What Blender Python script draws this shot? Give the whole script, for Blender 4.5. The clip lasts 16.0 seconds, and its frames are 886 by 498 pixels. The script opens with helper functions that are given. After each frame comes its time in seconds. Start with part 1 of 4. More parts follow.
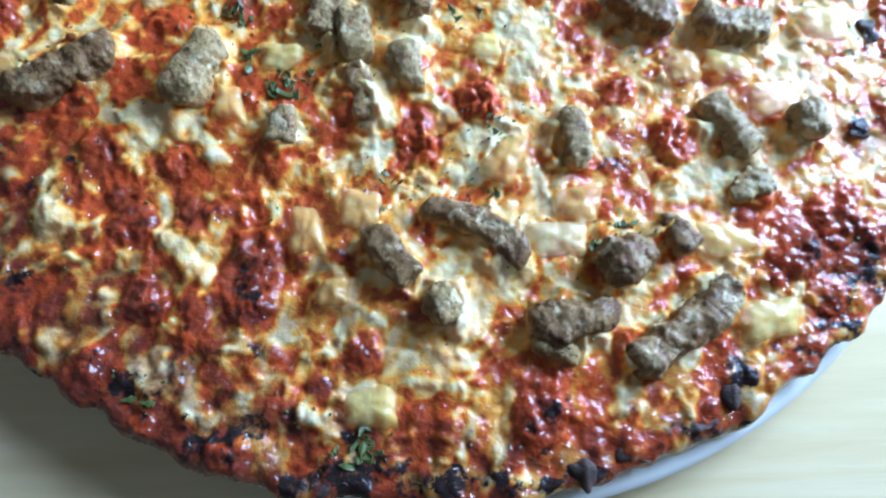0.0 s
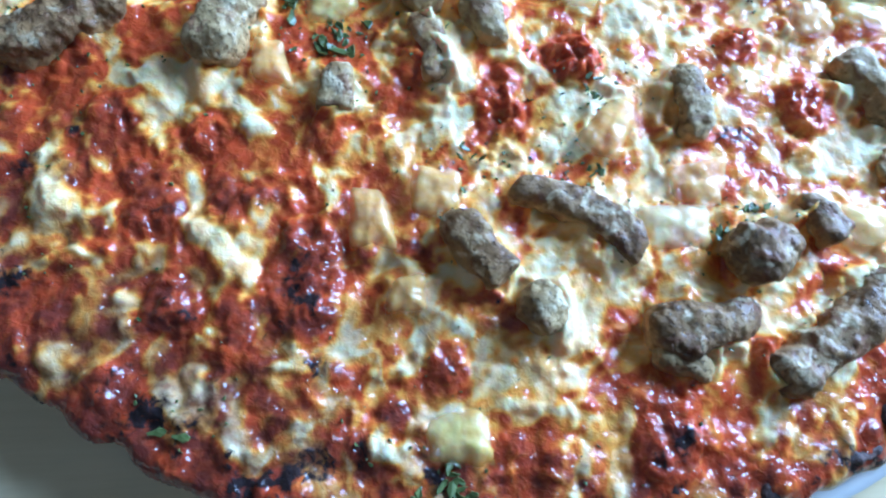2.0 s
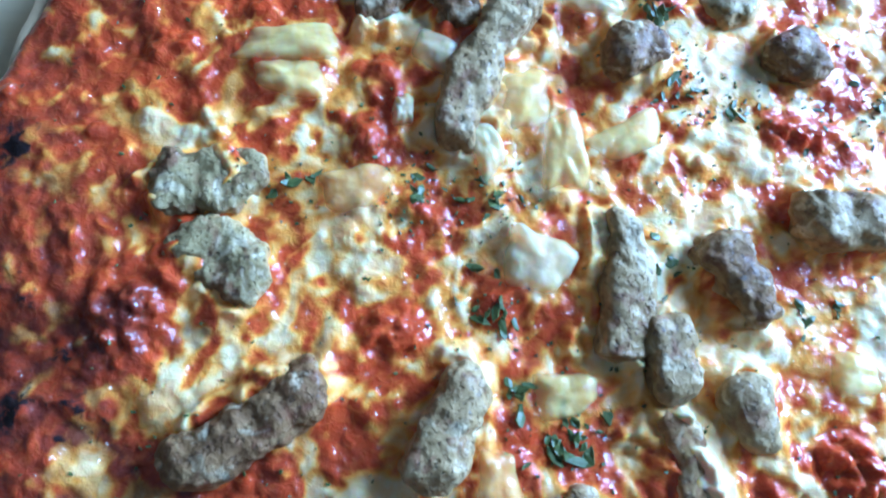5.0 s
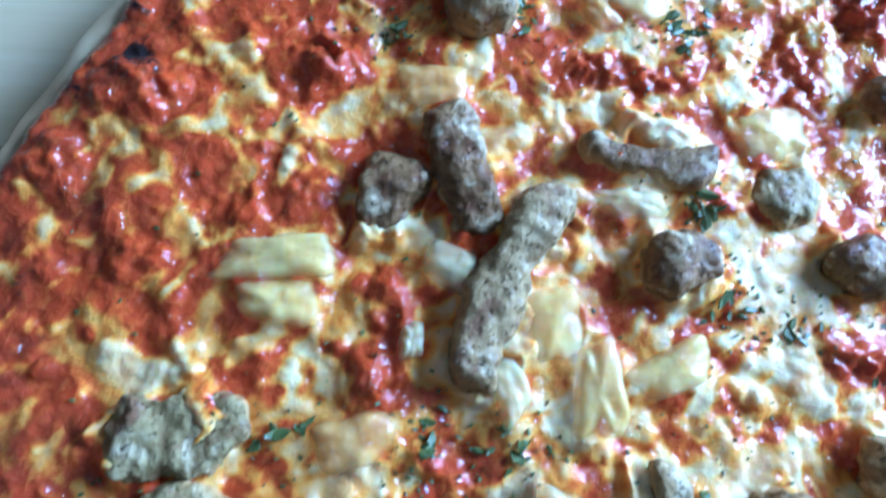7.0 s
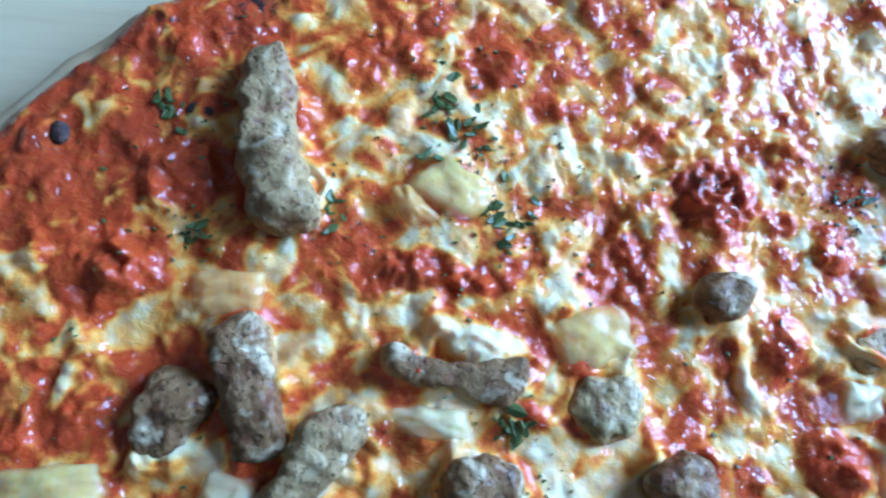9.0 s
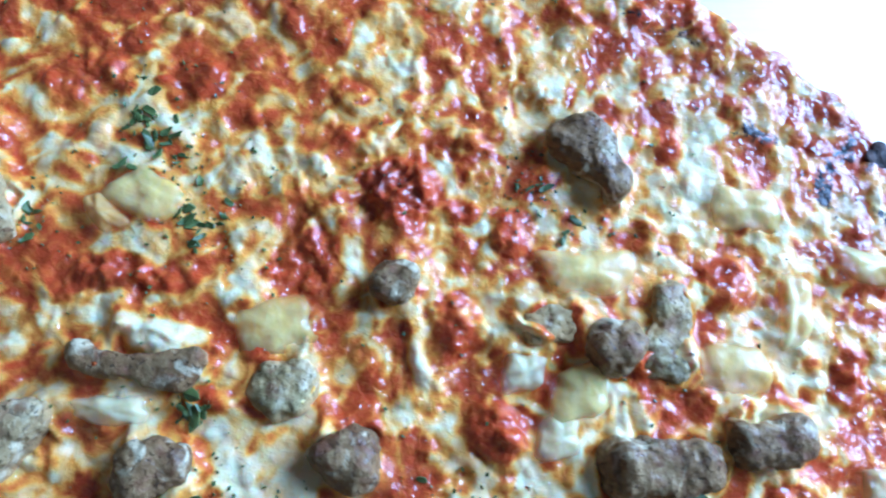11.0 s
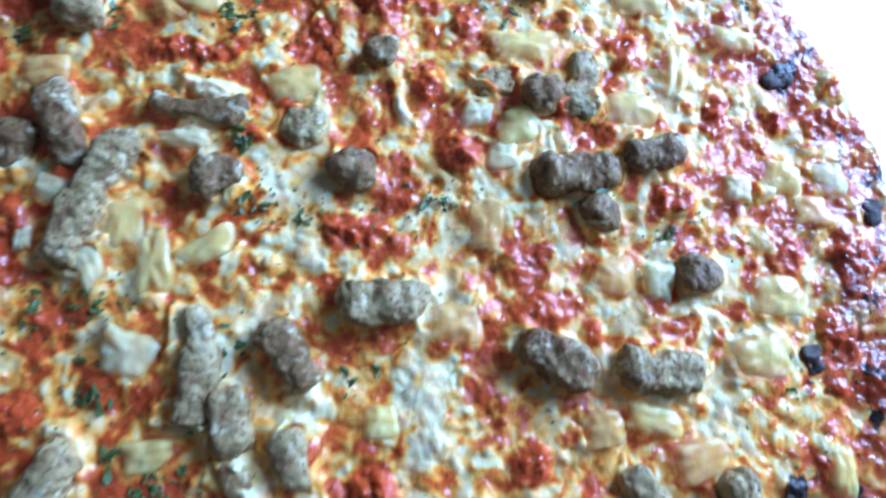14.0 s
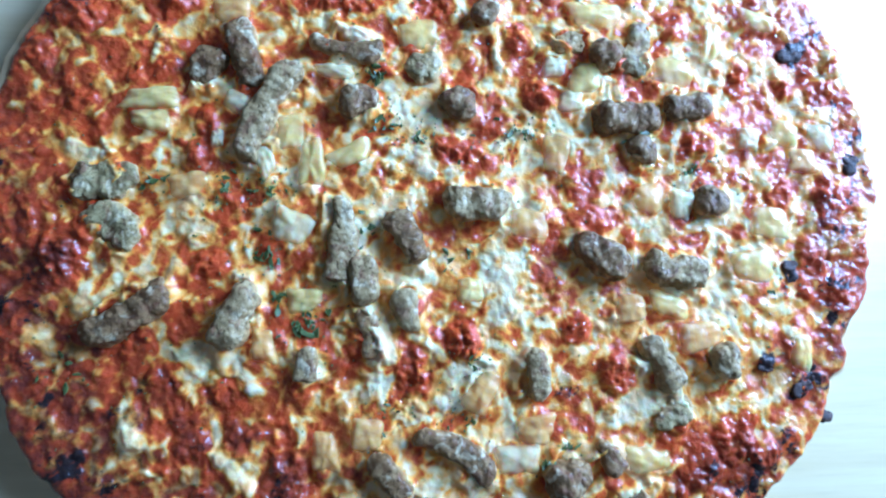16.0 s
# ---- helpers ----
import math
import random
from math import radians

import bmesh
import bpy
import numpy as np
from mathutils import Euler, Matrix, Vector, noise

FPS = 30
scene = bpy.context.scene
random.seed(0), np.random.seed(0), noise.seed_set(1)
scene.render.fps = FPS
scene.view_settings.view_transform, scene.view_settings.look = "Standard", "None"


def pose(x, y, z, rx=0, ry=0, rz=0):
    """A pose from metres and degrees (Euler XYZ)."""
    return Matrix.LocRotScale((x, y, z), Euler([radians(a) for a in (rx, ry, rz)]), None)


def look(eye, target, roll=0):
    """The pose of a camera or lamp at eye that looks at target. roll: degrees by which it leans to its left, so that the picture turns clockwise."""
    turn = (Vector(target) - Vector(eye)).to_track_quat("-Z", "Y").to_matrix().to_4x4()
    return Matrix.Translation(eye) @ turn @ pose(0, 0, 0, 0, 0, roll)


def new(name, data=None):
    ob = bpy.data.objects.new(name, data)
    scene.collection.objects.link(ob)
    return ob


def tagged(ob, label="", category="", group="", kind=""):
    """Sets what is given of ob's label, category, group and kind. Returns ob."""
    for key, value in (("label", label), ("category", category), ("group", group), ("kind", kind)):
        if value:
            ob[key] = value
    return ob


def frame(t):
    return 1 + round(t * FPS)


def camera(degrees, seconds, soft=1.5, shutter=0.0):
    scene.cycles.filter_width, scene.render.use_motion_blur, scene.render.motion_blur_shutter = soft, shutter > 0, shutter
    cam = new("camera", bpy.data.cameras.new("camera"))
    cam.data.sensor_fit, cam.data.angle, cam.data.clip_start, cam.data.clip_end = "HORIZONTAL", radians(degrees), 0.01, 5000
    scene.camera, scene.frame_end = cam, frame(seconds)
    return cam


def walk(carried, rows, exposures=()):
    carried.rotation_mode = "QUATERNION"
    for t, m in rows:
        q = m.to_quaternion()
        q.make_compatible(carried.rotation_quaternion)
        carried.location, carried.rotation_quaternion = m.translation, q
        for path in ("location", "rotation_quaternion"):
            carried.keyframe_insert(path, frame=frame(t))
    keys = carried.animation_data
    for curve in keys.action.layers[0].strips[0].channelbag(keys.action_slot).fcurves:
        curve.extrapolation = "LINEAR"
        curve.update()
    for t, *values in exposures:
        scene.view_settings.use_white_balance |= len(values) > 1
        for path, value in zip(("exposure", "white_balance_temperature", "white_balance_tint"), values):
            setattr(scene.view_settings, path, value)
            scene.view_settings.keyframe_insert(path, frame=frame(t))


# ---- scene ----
cam = camera(70.5, 16.0, soft=2.0, shutter=0.5)
# seconds, eye in metres, turn in degrees; straight down is 0, 0, 0
PATH = [
    (0, -0.01580, -0.12347, 0.15193, 16.69, -3.78, -2.21),
    (0.5, -0.01798, -0.12346, 0.13730, 16.47, -2.88, -3.47),
    (1, -0.02175, -0.12149, 0.13008, 16.49, -3.62, -3.79),
    (1.5, -0.02915, -0.11746, 0.12552, 16.19, -4.29, -3.57),
    (2, -0.03307, -0.11454, 0.12501, 15.64, -4.47, -2.78),
    (2.5, -0.04164, -0.10539, 0.12365, 16.53, -4.75, -2.18),
    (3, -0.05080, -0.08685, 0.12229, 16.79, -4.15, -1.67),
    (3.5, -0.05585, -0.07205, 0.12016, 16.68, -4.36, -1.17),
    (3.7, -0.05926, -0.06687, 0.12040, 16.64, -3.87, -0.35),
    (5.8, -0.07577, -0.01585, 0.11713, 8.65, -5.74, -0.16),
    (6, -0.07713, -0.01415, 0.11576, 9.15, -5.96, 0.32),
    (6.5, -0.07957, -0.00069, 0.11301, 10.02, -5.76, 0.43),
    (7, -0.07523, 0.01048, 0.11013, 11.46, -6.04, 0.41),
    (7.5, -0.06942, 0.02274, 0.11052, 12.72, -6.34, 1.20),
    (8, -0.06117, 0.03249, 0.11265, 13.38, -6.33, 0.96),
    (8.5, -0.04994, 0.03550, 0.11450, 13.27, -5.54, 0.68),
    (9, -0.04204, 0.04227, 0.11456, 12.86, -4.99, 0.97),
    (9.5, -0.03047, 0.04206, 0.11625, 13.13, -6.14, 0.11),
    (10, -0.02242, 0.04047, 0.12129, 13.13, -6.47, -0.45),
    (10.2, -0.01472, 0.04226, 0.12384, 12.72, -6.22, -0.77),
    (12.3, 0.02482, 0.02391, 0.13073, 12.39, -3.51, -3.63),
    (12.5, 0.02445, 0.01974, 0.13191, 12.17, -3.45, -3.97),
    (13, 0.02102, 0.00601, 0.13521, 13.20, -3.60, -4.16),
    (13.5, 0.01860, -0.00646, 0.14332, 12.56, -3.95, -4.71),
    (14, 0.00967, -0.01846, 0.16094, 10.77, -4.83, -4.14),
    (14.5, -0.00234, -0.03463, 0.17369, 10.34, -4.00, -2.94),
    (15, -0.00391, -0.03820, 0.18027, 9.78, -3.82, -2.71),
    (15.5, -0.01219, -0.04022, 0.19327, 8.72, -4.77, -1.14),
    (16, -0.01734, -0.03686, 0.20765, 5.74, -4.81, -0.00),
]
EXPOSURES = [(0.0, -0.10, 5050, 10), (2.0, 0.08, 4500, 10), (3.5, 0.12, 4250, 10), (7.0, -0.06, 4250, 10), (9.0, -0.38, 4350, 10), (10.5, -0.50, 4350, 10), (12.5, -0.54, 4350, 10), (16.0, -0.24, 4350, 10)]
walk(cam, [(t, pose(x, y, z, rx, ry, rz)) for t, x, y, z, rx, ry, rz in PATH], EXPOSURES)

# ---- light: one window beside the table, sky behind it ----
WINDOW_WAY = 27.0  # degrees from +x, the way from the pizza to the window
ROOM = pose(0, 0, 0, 0, 0, WINDOW_WAY)  # room's own x points at the window
WIN_X, WIN_W, WIN_LOW, WIN_HIGH = 0.56, 0.54, 0.05, 0.64

world = bpy.data.worlds.new("sky")
scene.world = world
world.use_nodes = True
sky = world.node_tree.nodes.new("ShaderNodeTexSky")
sky.sky_type, sky.sun_disc = "NISHITA", False
sky.sun_elevation, sky.sun_rotation = radians(40), radians(200)
world.node_tree.links.new(sky.outputs[0], world.node_tree.nodes["Background"].inputs[0])
world.node_tree.nodes["Background"].inputs[1].default_value = 0.1

daylight = bpy.data.lights.new("window_daylight", "AREA")
daylight.shape, daylight.size, daylight.size_y = "RECTANGLE", WIN_W - 0.1, WIN_HIGH - WIN_LOW - 0.1
daylight.energy, daylight.color = 20.5, (0.66, 0.82, 1.0)
lamp = new("window_daylight", daylight)
mid = (WIN_LOW + WIN_HIGH) / 2
lamp.matrix_world = ROOM @ look((WIN_X + 0.02, 0, mid), (0, 0, mid))

# ---- materials ----


def material(name):
    m = bpy.data.materials.new(name)
    m.use_nodes = True
    return m, m.node_tree.nodes, m.node_tree.links, m.node_tree.nodes["Principled BSDF"]


def coords(nodes):
    return nodes.new("ShaderNodeTexCoord").outputs["Object"]


def noise_node(nodes, links, vec, scale, detail=4.0, rough=0.55, distort=0.0):
    n = nodes.new("ShaderNodeTexNoise")
    n.inputs["Scale"].default_value, n.inputs["Detail"].default_value = scale, detail
    n.inputs["Roughness"].default_value, n.inputs["Distortion"].default_value = rough, distort
    links.new(vec, n.inputs["Vector"])
    return n.outputs["Fac"]


def ramp(nodes, links, fac, stops):
    r = nodes.new("ShaderNodeValToRGB")
    els = r.color_ramp.elements
    while len(els) < len(stops):
        els.new(0.5)
    for e, (p, c) in zip(els, stops):
        e.position, e.color = p, (*c, 1) if len(c) == 3 else c
    links.new(fac, r.inputs["Fac"])
    return r.outputs["Color"]


def mixed(nodes, links, fac, a, b, blend="MIX"):
    n = nodes.new("ShaderNodeMix")
    n.data_type, n.blend_type = "RGBA", blend
    for socket, v in ((n.inputs["Factor"], fac), (n.inputs["A"], a), (n.inputs["B"], b)):
        if isinstance(v, (int, float)):
            socket.default_value = v
        elif isinstance(v, tuple):
            socket.default_value = (*v, 1)
        else:
            links.new(v, socket)
    return n.outputs["Result"]


def sums(nodes, links, op, a, b, c=None):
    n = nodes.new("ShaderNodeMath")
    n.operation = op
    for i, v in enumerate((a, b, c)):
        if v is None:
            continue
        if isinstance(v, (int, float)):
            n.inputs[i].default_value = v
        else:
            links.new(v, n.inputs[i])
    return n.outputs[0]


def bumped(nodes, links, bsdf, layers, wet=0.0, vec=None):
    """layers: (height socket, distance in metres, strength). wet: how far the film of oil on top ripples, in metres"""
    last = None
    for h, dist, strength in layers:
        b = nodes.new("ShaderNodeBump")
        b.inputs["Distance"].default_value, b.inputs["Strength"].default_value = dist, strength
        links.new(h, b.inputs["Height"])
        if last:
            links.new(last, b.inputs["Normal"])
        last = b.outputs["Normal"]
    links.new(last, bsdf.inputs["Normal"])
    if wet:
        b = nodes.new("ShaderNodeBump")
        b.inputs["Distance"].default_value = wet
        links.new(noise_node(nodes, links, vec, 430, 2.0, 0.5, 0.6), b.inputs["Height"])
        links.new(b.outputs["Normal"], bsdf.inputs["Coat Normal"])


def attribute(nodes, name):
    a = nodes.new("ShaderNodeAttribute")
    a.attribute_name = name
    return a.outputs["Fac"]


def topping_material():
    m, n, l, b = material("tomato_sauce_and_melted_cheese")
    v = coords(n)
    cheese, brown, char = (attribute(n, k) for k in ("cheese", "brown", "char"))
    fine = noise_node(n, l, v, 640, 4, 0.55, 0.6)
    tiny = noise_node(n, l, v, 1500, 3)
    wide = noise_node(n, l, v, 130, 3)
    c = sums(n, l, "MULTIPLY_ADD", sums(n, l, "SUBTRACT", fine, 0.5), 0.42, cheese)
    col = ramp(n, l, c, [(0.0, (0.48, 0.066, 0.013)), (0.17, (0.66, 0.175, 0.024)), (0.40, (0.82, 0.36, 0.050)),
                         (0.60, (0.81, 0.48, 0.14)), (0.80, (0.80, 0.61, 0.29)), (1.0, (0.79, 0.68, 0.42))])
    film = sums(n, l, "MULTIPLY", ramp(n, l, wide, [(0.42, (0, 0, 0)), (0.72, (0.8, 0.8, 0.8))]), ramp(n, l, cheese, [(0.15, (0, 0, 0)), (0.6, (1, 1, 1))]))
    col = mixed(n, l, film, col, (0.84, 0.37, 0.055))
    bf = sums(n, l, "MULTIPLY", brown, ramp(n, l, noise_node(n, l, v, 240, 3), [(0.3, (0.2, 0.2, 0.2)), (0.62, (0.95, 0.95, 0.95))]))
    col = mixed(n, l, bf, col, (0.12, 0.022, 0.013))
    cf = ramp(n, l, sums(n, l, "MULTIPLY_ADD", sums(n, l, "SUBTRACT", fine, 0.5), 1.5, char), [(0.50, (0, 0, 0)), (0.80, (1, 1, 1))])
    col = mixed(n, l, cf, col, (0.024, 0.015, 0.014))
    l.new(col, b.inputs["Base Color"])
    l.new(mixed(n, l, cf, ramp(n, l, tiny, [(0.3, (0.36, 0.36, 0.36)), (0.75, (0.55, 0.55, 0.55))]), (0.60, 0.60, 0.60)), b.inputs["Roughness"])
    b.inputs["Specular IOR Level"].default_value = 0.06
    b.inputs["Subsurface Weight"].default_value = 0.4
    b.inputs["Subsurface Radius"].default_value = (0.0028, 0.0011, 0.0004)
    b.inputs["Subsurface Scale"].default_value = 1.0
    oily = sums(n, l, "MULTIPLY_ADD", ramp(n, l, cheese, [(0.35, (0, 0, 0)), (0.85, (1, 1, 1))]), -0.6, 1.0)  # sauce is wetter than cheese
    l.new(sums(n, l, "MULTIPLY", oily, sums(n, l, "MULTIPLY_ADD", cf, -0.6, 1.0)), b.inputs["Coat Weight"])
    b.inputs["Coat Roughness"].default_value, b.inputs["Coat IOR"].default_value = 0.08, 1.47
    calm = sums(n, l, "MULTIPLY", fine, sums(n, l, "MULTIPLY_ADD", cheese, -0.55, 1.05))
    bumped(n, l, b, [(calm, 0.0007, 0.7), (tiny, 0.0002, 0.3)], 0.0011, v)
    return m


def sausage_material(name, dark, mid_c, pale, low, high):
    m, n, l, b = material(name)
    v = coords(n)
    info = n.new("ShaderNodeObjectInfo")
    add = n.new("ShaderNodeVectorMath")
    add.operation = "MULTIPLY_ADD"
    l.new(info.outputs["Random"], add.inputs[0])
    add.inputs[1].default_value = (3, 5, 7)
    l.new(v, add.inputs[2])
    v = add.outputs[0]
    big, fine, tiny = noise_node(n, l, v, 120, 4, 0.6, 0.4), noise_node(n, l, v, 600, 5, 0.65, 0.5), noise_node(n, l, v, 2200, 3)
    mixv = sums(n, l, "MULTIPLY_ADD", fine, 0.5, sums(n, l, "MULTIPLY", big, 0.6))
    col = ramp(n, l, mixv, [(low, dark), ((low + high) / 2, mid_c), (high, pale)])
    specks = ramp(n, l, noise_node(n, l, v, 900, 2), [(0.68, (0, 0, 0)), (0.74, (0.7, 0.7, 0.7))])
    col = mixed(n, l, specks, col, (0.10, 0.045, 0.025))
    pores = n.new("ShaderNodeTexVoronoi")
    pores.inputs["Scale"].default_value = 750
    bent = n.new("ShaderNodeVectorMath")
    bent.operation = "MULTIPLY_ADD"
    l.new(fine, bent.inputs[0])
    bent.inputs[1].default_value = (0.004, 0.003, 0.0035)
    l.new(v, bent.inputs[2])
    l.new(bent.outputs[0], pores.inputs["Vector"])
    pit = ramp(n, l, sums(n, l, "MULTIPLY_ADD", big, 0.5, pores.outputs["Distance"]), [(0.38, (0, 0, 0)), (0.62, (1, 1, 1))])  # open grain of minced meat
    col = mixed(n, l, sums(n, l, "MULTIPLY_ADD", pit, -0.18, 0.18), col, (0.16, 0.09, 0.04))
    split = n.new("ShaderNodeSeparateXYZ")
    l.new(coords(n), split.inputs[0])
    low = sums(n, l, "MULTIPLY_ADD", split.outputs["Z"], -300.0, sums(n, l, "MULTIPLY_ADD", big, 1.8, 0.45))
    col = mixed(n, l, ramp(n, l, low, [(0.2, (0, 0, 0)), (0.8, (0.8, 0.8, 0.8))]), col, (0.56, 0.33, 0.12))  # sauce and oil soaked in from below
    patch, scorch = noise_node(n, l, v, 170, 3, 0.6, 0.8), noise_node(n, l, v, 230, 3, 0.6, 0.6)
    col = mixed(n, l, ramp(n, l, scorch, [(0.52, (0, 0, 0)), (0.66, (0.65, 0.65, 0.65))]), col, (0.17, 0.060, 0.030))
    col = mixed(n, l, ramp(n, l, patch, [(0.56, (0, 0, 0)), (0.68, (0.75, 0.75, 0.75))]), col, (0.72, 0.60, 0.36))  # cheese that melted over it
    l.new(col, b.inputs["Base Color"])
    l.new(ramp(n, l, fine, [(0.3, (0.45, 0.45, 0.45)), (0.7, (0.68, 0.68, 0.68))]), b.inputs["Roughness"])
    b.inputs["Specular IOR Level"].default_value = 0.2
    b.inputs["Subsurface Weight"].default_value = 0.05
    b.inputs["Subsurface Radius"].default_value = (0.001, 0.0006, 0.0004)
    b.inputs["Subsurface Scale"].default_value = 1.0
    bumped(n, l, b, [(pit, 0.0005, 0.8), (fine, 0.0006, 0.7), (tiny, 0.0002, 0.6)], 0.0006, v)
    b.inputs["Coat Weight"].default_value, b.inputs["Coat Roughness"].default_value = 0.16, 0.18
    return m


def onion_material(name, base, deep, stain):
    m, n, l, b = material(name)
    v = coords(n)
    w = n.new("ShaderNodeTexWave")
    w.inputs["Scale"].default_value, w.inputs["Distortion"].default_value = 160, 9
    w.inputs["Detail"].default_value, w.inputs["Detail Scale"].default_value = 2, 2
    l.new(v, w.inputs["Vector"])
    big, fine = noise_node(n, l, v, 140, 3), noise_node(n, l, v, 900, 4)
    col = mixed(n, l, ramp(n, l, big, [(0.35, (0, 0, 0)), (0.7, (1, 1, 1))]), base, deep)
    split = n.new("ShaderNodeSeparateXYZ")
    l.new(v, split.inputs[0])
    low = sums(n, l, "MULTIPLY_ADD", split.outputs["Z"], -480.0, sums(n, l, "MULTIPLY_ADD", big, 1.5, 1.60))  # sauce soaks up from below
    low = ramp(n, l, low, [(0.15, (0, 0, 0)), (0.85, (0.85, 0.85, 0.85))])
    col = mixed(n, l, low, col, stain)
    col = mixed(n, l, sums(n, l, "MULTIPLY", w.outputs["Fac"], 0.12), col, (0.85, 0.78, 0.55))
    pepper = ramp(n, l, noise_node(n, l, v, 520, 1), [(0.76, (0, 0, 0)), (0.79, (1, 1, 1))])
    col = mixed(n, l, pepper, col, (0.06, 0.05, 0.03))
    l.new(col, b.inputs["Base Color"])
    l.new(ramp(n, l, fine, [(0.3, (0.30, 0.30, 0.30)), (0.75, (0.45, 0.45, 0.45))]), b.inputs["Roughness"])
    b.inputs["Specular IOR Level"].default_value = 0.2
    b.inputs["Coat Weight"].default_value, b.inputs["Coat Roughness"].default_value = 0.8, 0.08
    glassy = sums(n, l, "MULTIPLY_ADD", split.outputs["Z"], 330.0, sums(n, l, "MULTIPLY_ADD", big, 0.7, -1.25))
    l.new(ramp(n, l, glassy, [(0.0, (0.08, 0.08, 0.08)), (0.45, (0.38, 0.38, 0.38)), (0.9, (0.68, 0.68, 0.68))]), b.inputs["Alpha"])  # thin wet edges let the sauce show
    b.inputs["Subsurface Weight"].default_value = 0.4
    b.inputs["Subsurface Radius"].default_value = (0.005, 0.0032, 0.0014)
    b.inputs["Subsurface Scale"].default_value = 1.0
    bumped(n, l, b, [(w.outputs["Fac"], 0.0002, 0.1), (big, 0.002, 0.35), (fine, 0.0003, 0.3)], 0.0003, v)
    return m


def plain_material(name, a, c, scale, rough, bump=0.0003, coat=0.0):
    m, n, l, b = material(name)
    v = coords(n)
    f, t = noise_node(n, l, v, scale, 5, 0.6), noise_node(n, l, v, scale * 6, 3)
    l.new(ramp(n, l, f, [(0.3, a), (0.7, c)]), b.inputs["Base Color"])
    l.new(ramp(n, l, t, [(0.3, (rough * 0.8,) * 3), (0.7, (min(1, rough * 1.2),) * 3)]), b.inputs["Roughness"])
    b.inputs["Coat Weight"].default_value = coat
    bumped(n, l, b, [(f, bump, 0.6), (t, bump * 0.3, 0.5)])
    return m


def wood_material():
    m, n, l, b = material("pale_varnished_wood")
    mapping = n.new("ShaderNodeMapping")
    mapping.inputs["Scale"].default_value = (1.0, 14.0, 1.0)
    l.new(coords(n), mapping.inputs["Vector"])
    v = mapping.outputs[0]
    grain, streak = noise_node(n, l, v, 14, 6, 0.6, 0.4), noise_node(n, l, v, 60, 4)
    col = ramp(n, l, grain, [(0.3, (0.70, 0.55, 0.29)), (0.55, (0.77, 0.62, 0.35)), (0.75, (0.81, 0.68, 0.42))])
    col = mixed(n, l, ramp(n, l, streak, [(0.55, (0, 0, 0)), (0.8, (0.22, 0.22, 0.22))]), col, (0.52, 0.40, 0.24))
    l.new(col, b.inputs["Base Color"])
    l.new(ramp(n, l, streak, [(0.3, (0.28, 0.28, 0.28)), (0.7, (0.40, 0.40, 0.40))]), b.inputs["Roughness"])
    b.inputs["Coat Weight"].default_value, b.inputs["Coat Roughness"].default_value = 0.3, 0.2
    bumped(n, l, b, [(streak, 0.0001, 0.25)])
    return m


TOPPING = topping_material()
PALE = sausage_material("pale_grey_cooked_sausage", (0.17, 0.095, 0.036), (0.39, 0.27, 0.115), (0.58, 0.44, 0.22), 0.34, 0.80)
BROWNED = sausage_material("browned_cooked_sausage", (0.070, 0.028, 0.010), (0.25, 0.145, 0.056), (0.47, 0.33, 0.15), 0.34, 0.80)
CRUMBLY = sausage_material("crumbled_greyish_sausage", (0.15, 0.095, 0.032), (0.36, 0.275, 0.115), (0.58, 0.47, 0.23), 0.34, 0.80)
CREAM = onion_material("cream_baked_onion", (0.92, 0.73, 0.26), (0.88, 0.60, 0.14), (0.76, 0.37, 0.05))
CLEAR = onion_material("glassy_pale_onion", (0.84, 0.76, 0.46), (0.82, 0.66, 0.28), (0.72, 0.44, 0.10))
PEACH = onion_material("sauce_stained_onion", (0.86, 0.53, 0.17), (0.82, 0.43, 0.09), (0.70, 0.25, 0.02))
HERB = plain_material("dried_green_herb", (0.045, 0.066, 0.012), (0.15, 0.18, 0.042), 500, 0.5, 0.0003, 0.1)
CHAR = plain_material("charred_black_crust", (0.014, 0.010, 0.010), (0.085, 0.040, 0.024), 500, 0.72, 0.0009)
CRUST = plain_material("baked_thin_dough", (0.74, 0.58, 0.32), (0.52, 0.33, 0.15), 60, 0.6, 0.0008)
CERAMIC = plain_material("white_glazed_ceramic", (0.80, 0.78, 0.72), (0.84, 0.82, 0.76), 30, 0.12, 0.00002)
WOOD = wood_material()
PLASTER = plain_material("beige_plaster", (0.64, 0.61, 0.57), (0.70, 0.68, 0.63), 6, 0.85, 0.001)
FLOORING = plain_material("brown_floorboards", (0.22, 0.14, 0.08), (0.32, 0.21, 0.12), 5, 0.5, 0.001)
PAINT = plain_material("white_gloss_paint", (0.76, 0.76, 0.74), (0.80, 0.80, 0.78), 20, 0.3, 0.0001)

# ---- helpers for meshes ----


def part(name, bm, mat, parent=None, label="", smooth=True):
    me = bpy.data.meshes.new(name)
    bm.to_mesh(me)
    bm.free()
    me.materials.append(mat)
    if smooth:
        me.polygons.foreach_set("use_smooth", [True] * len(me.polygons))
    ob = new(name, me)
    ob.parent = parent
    return tagged(ob, label)


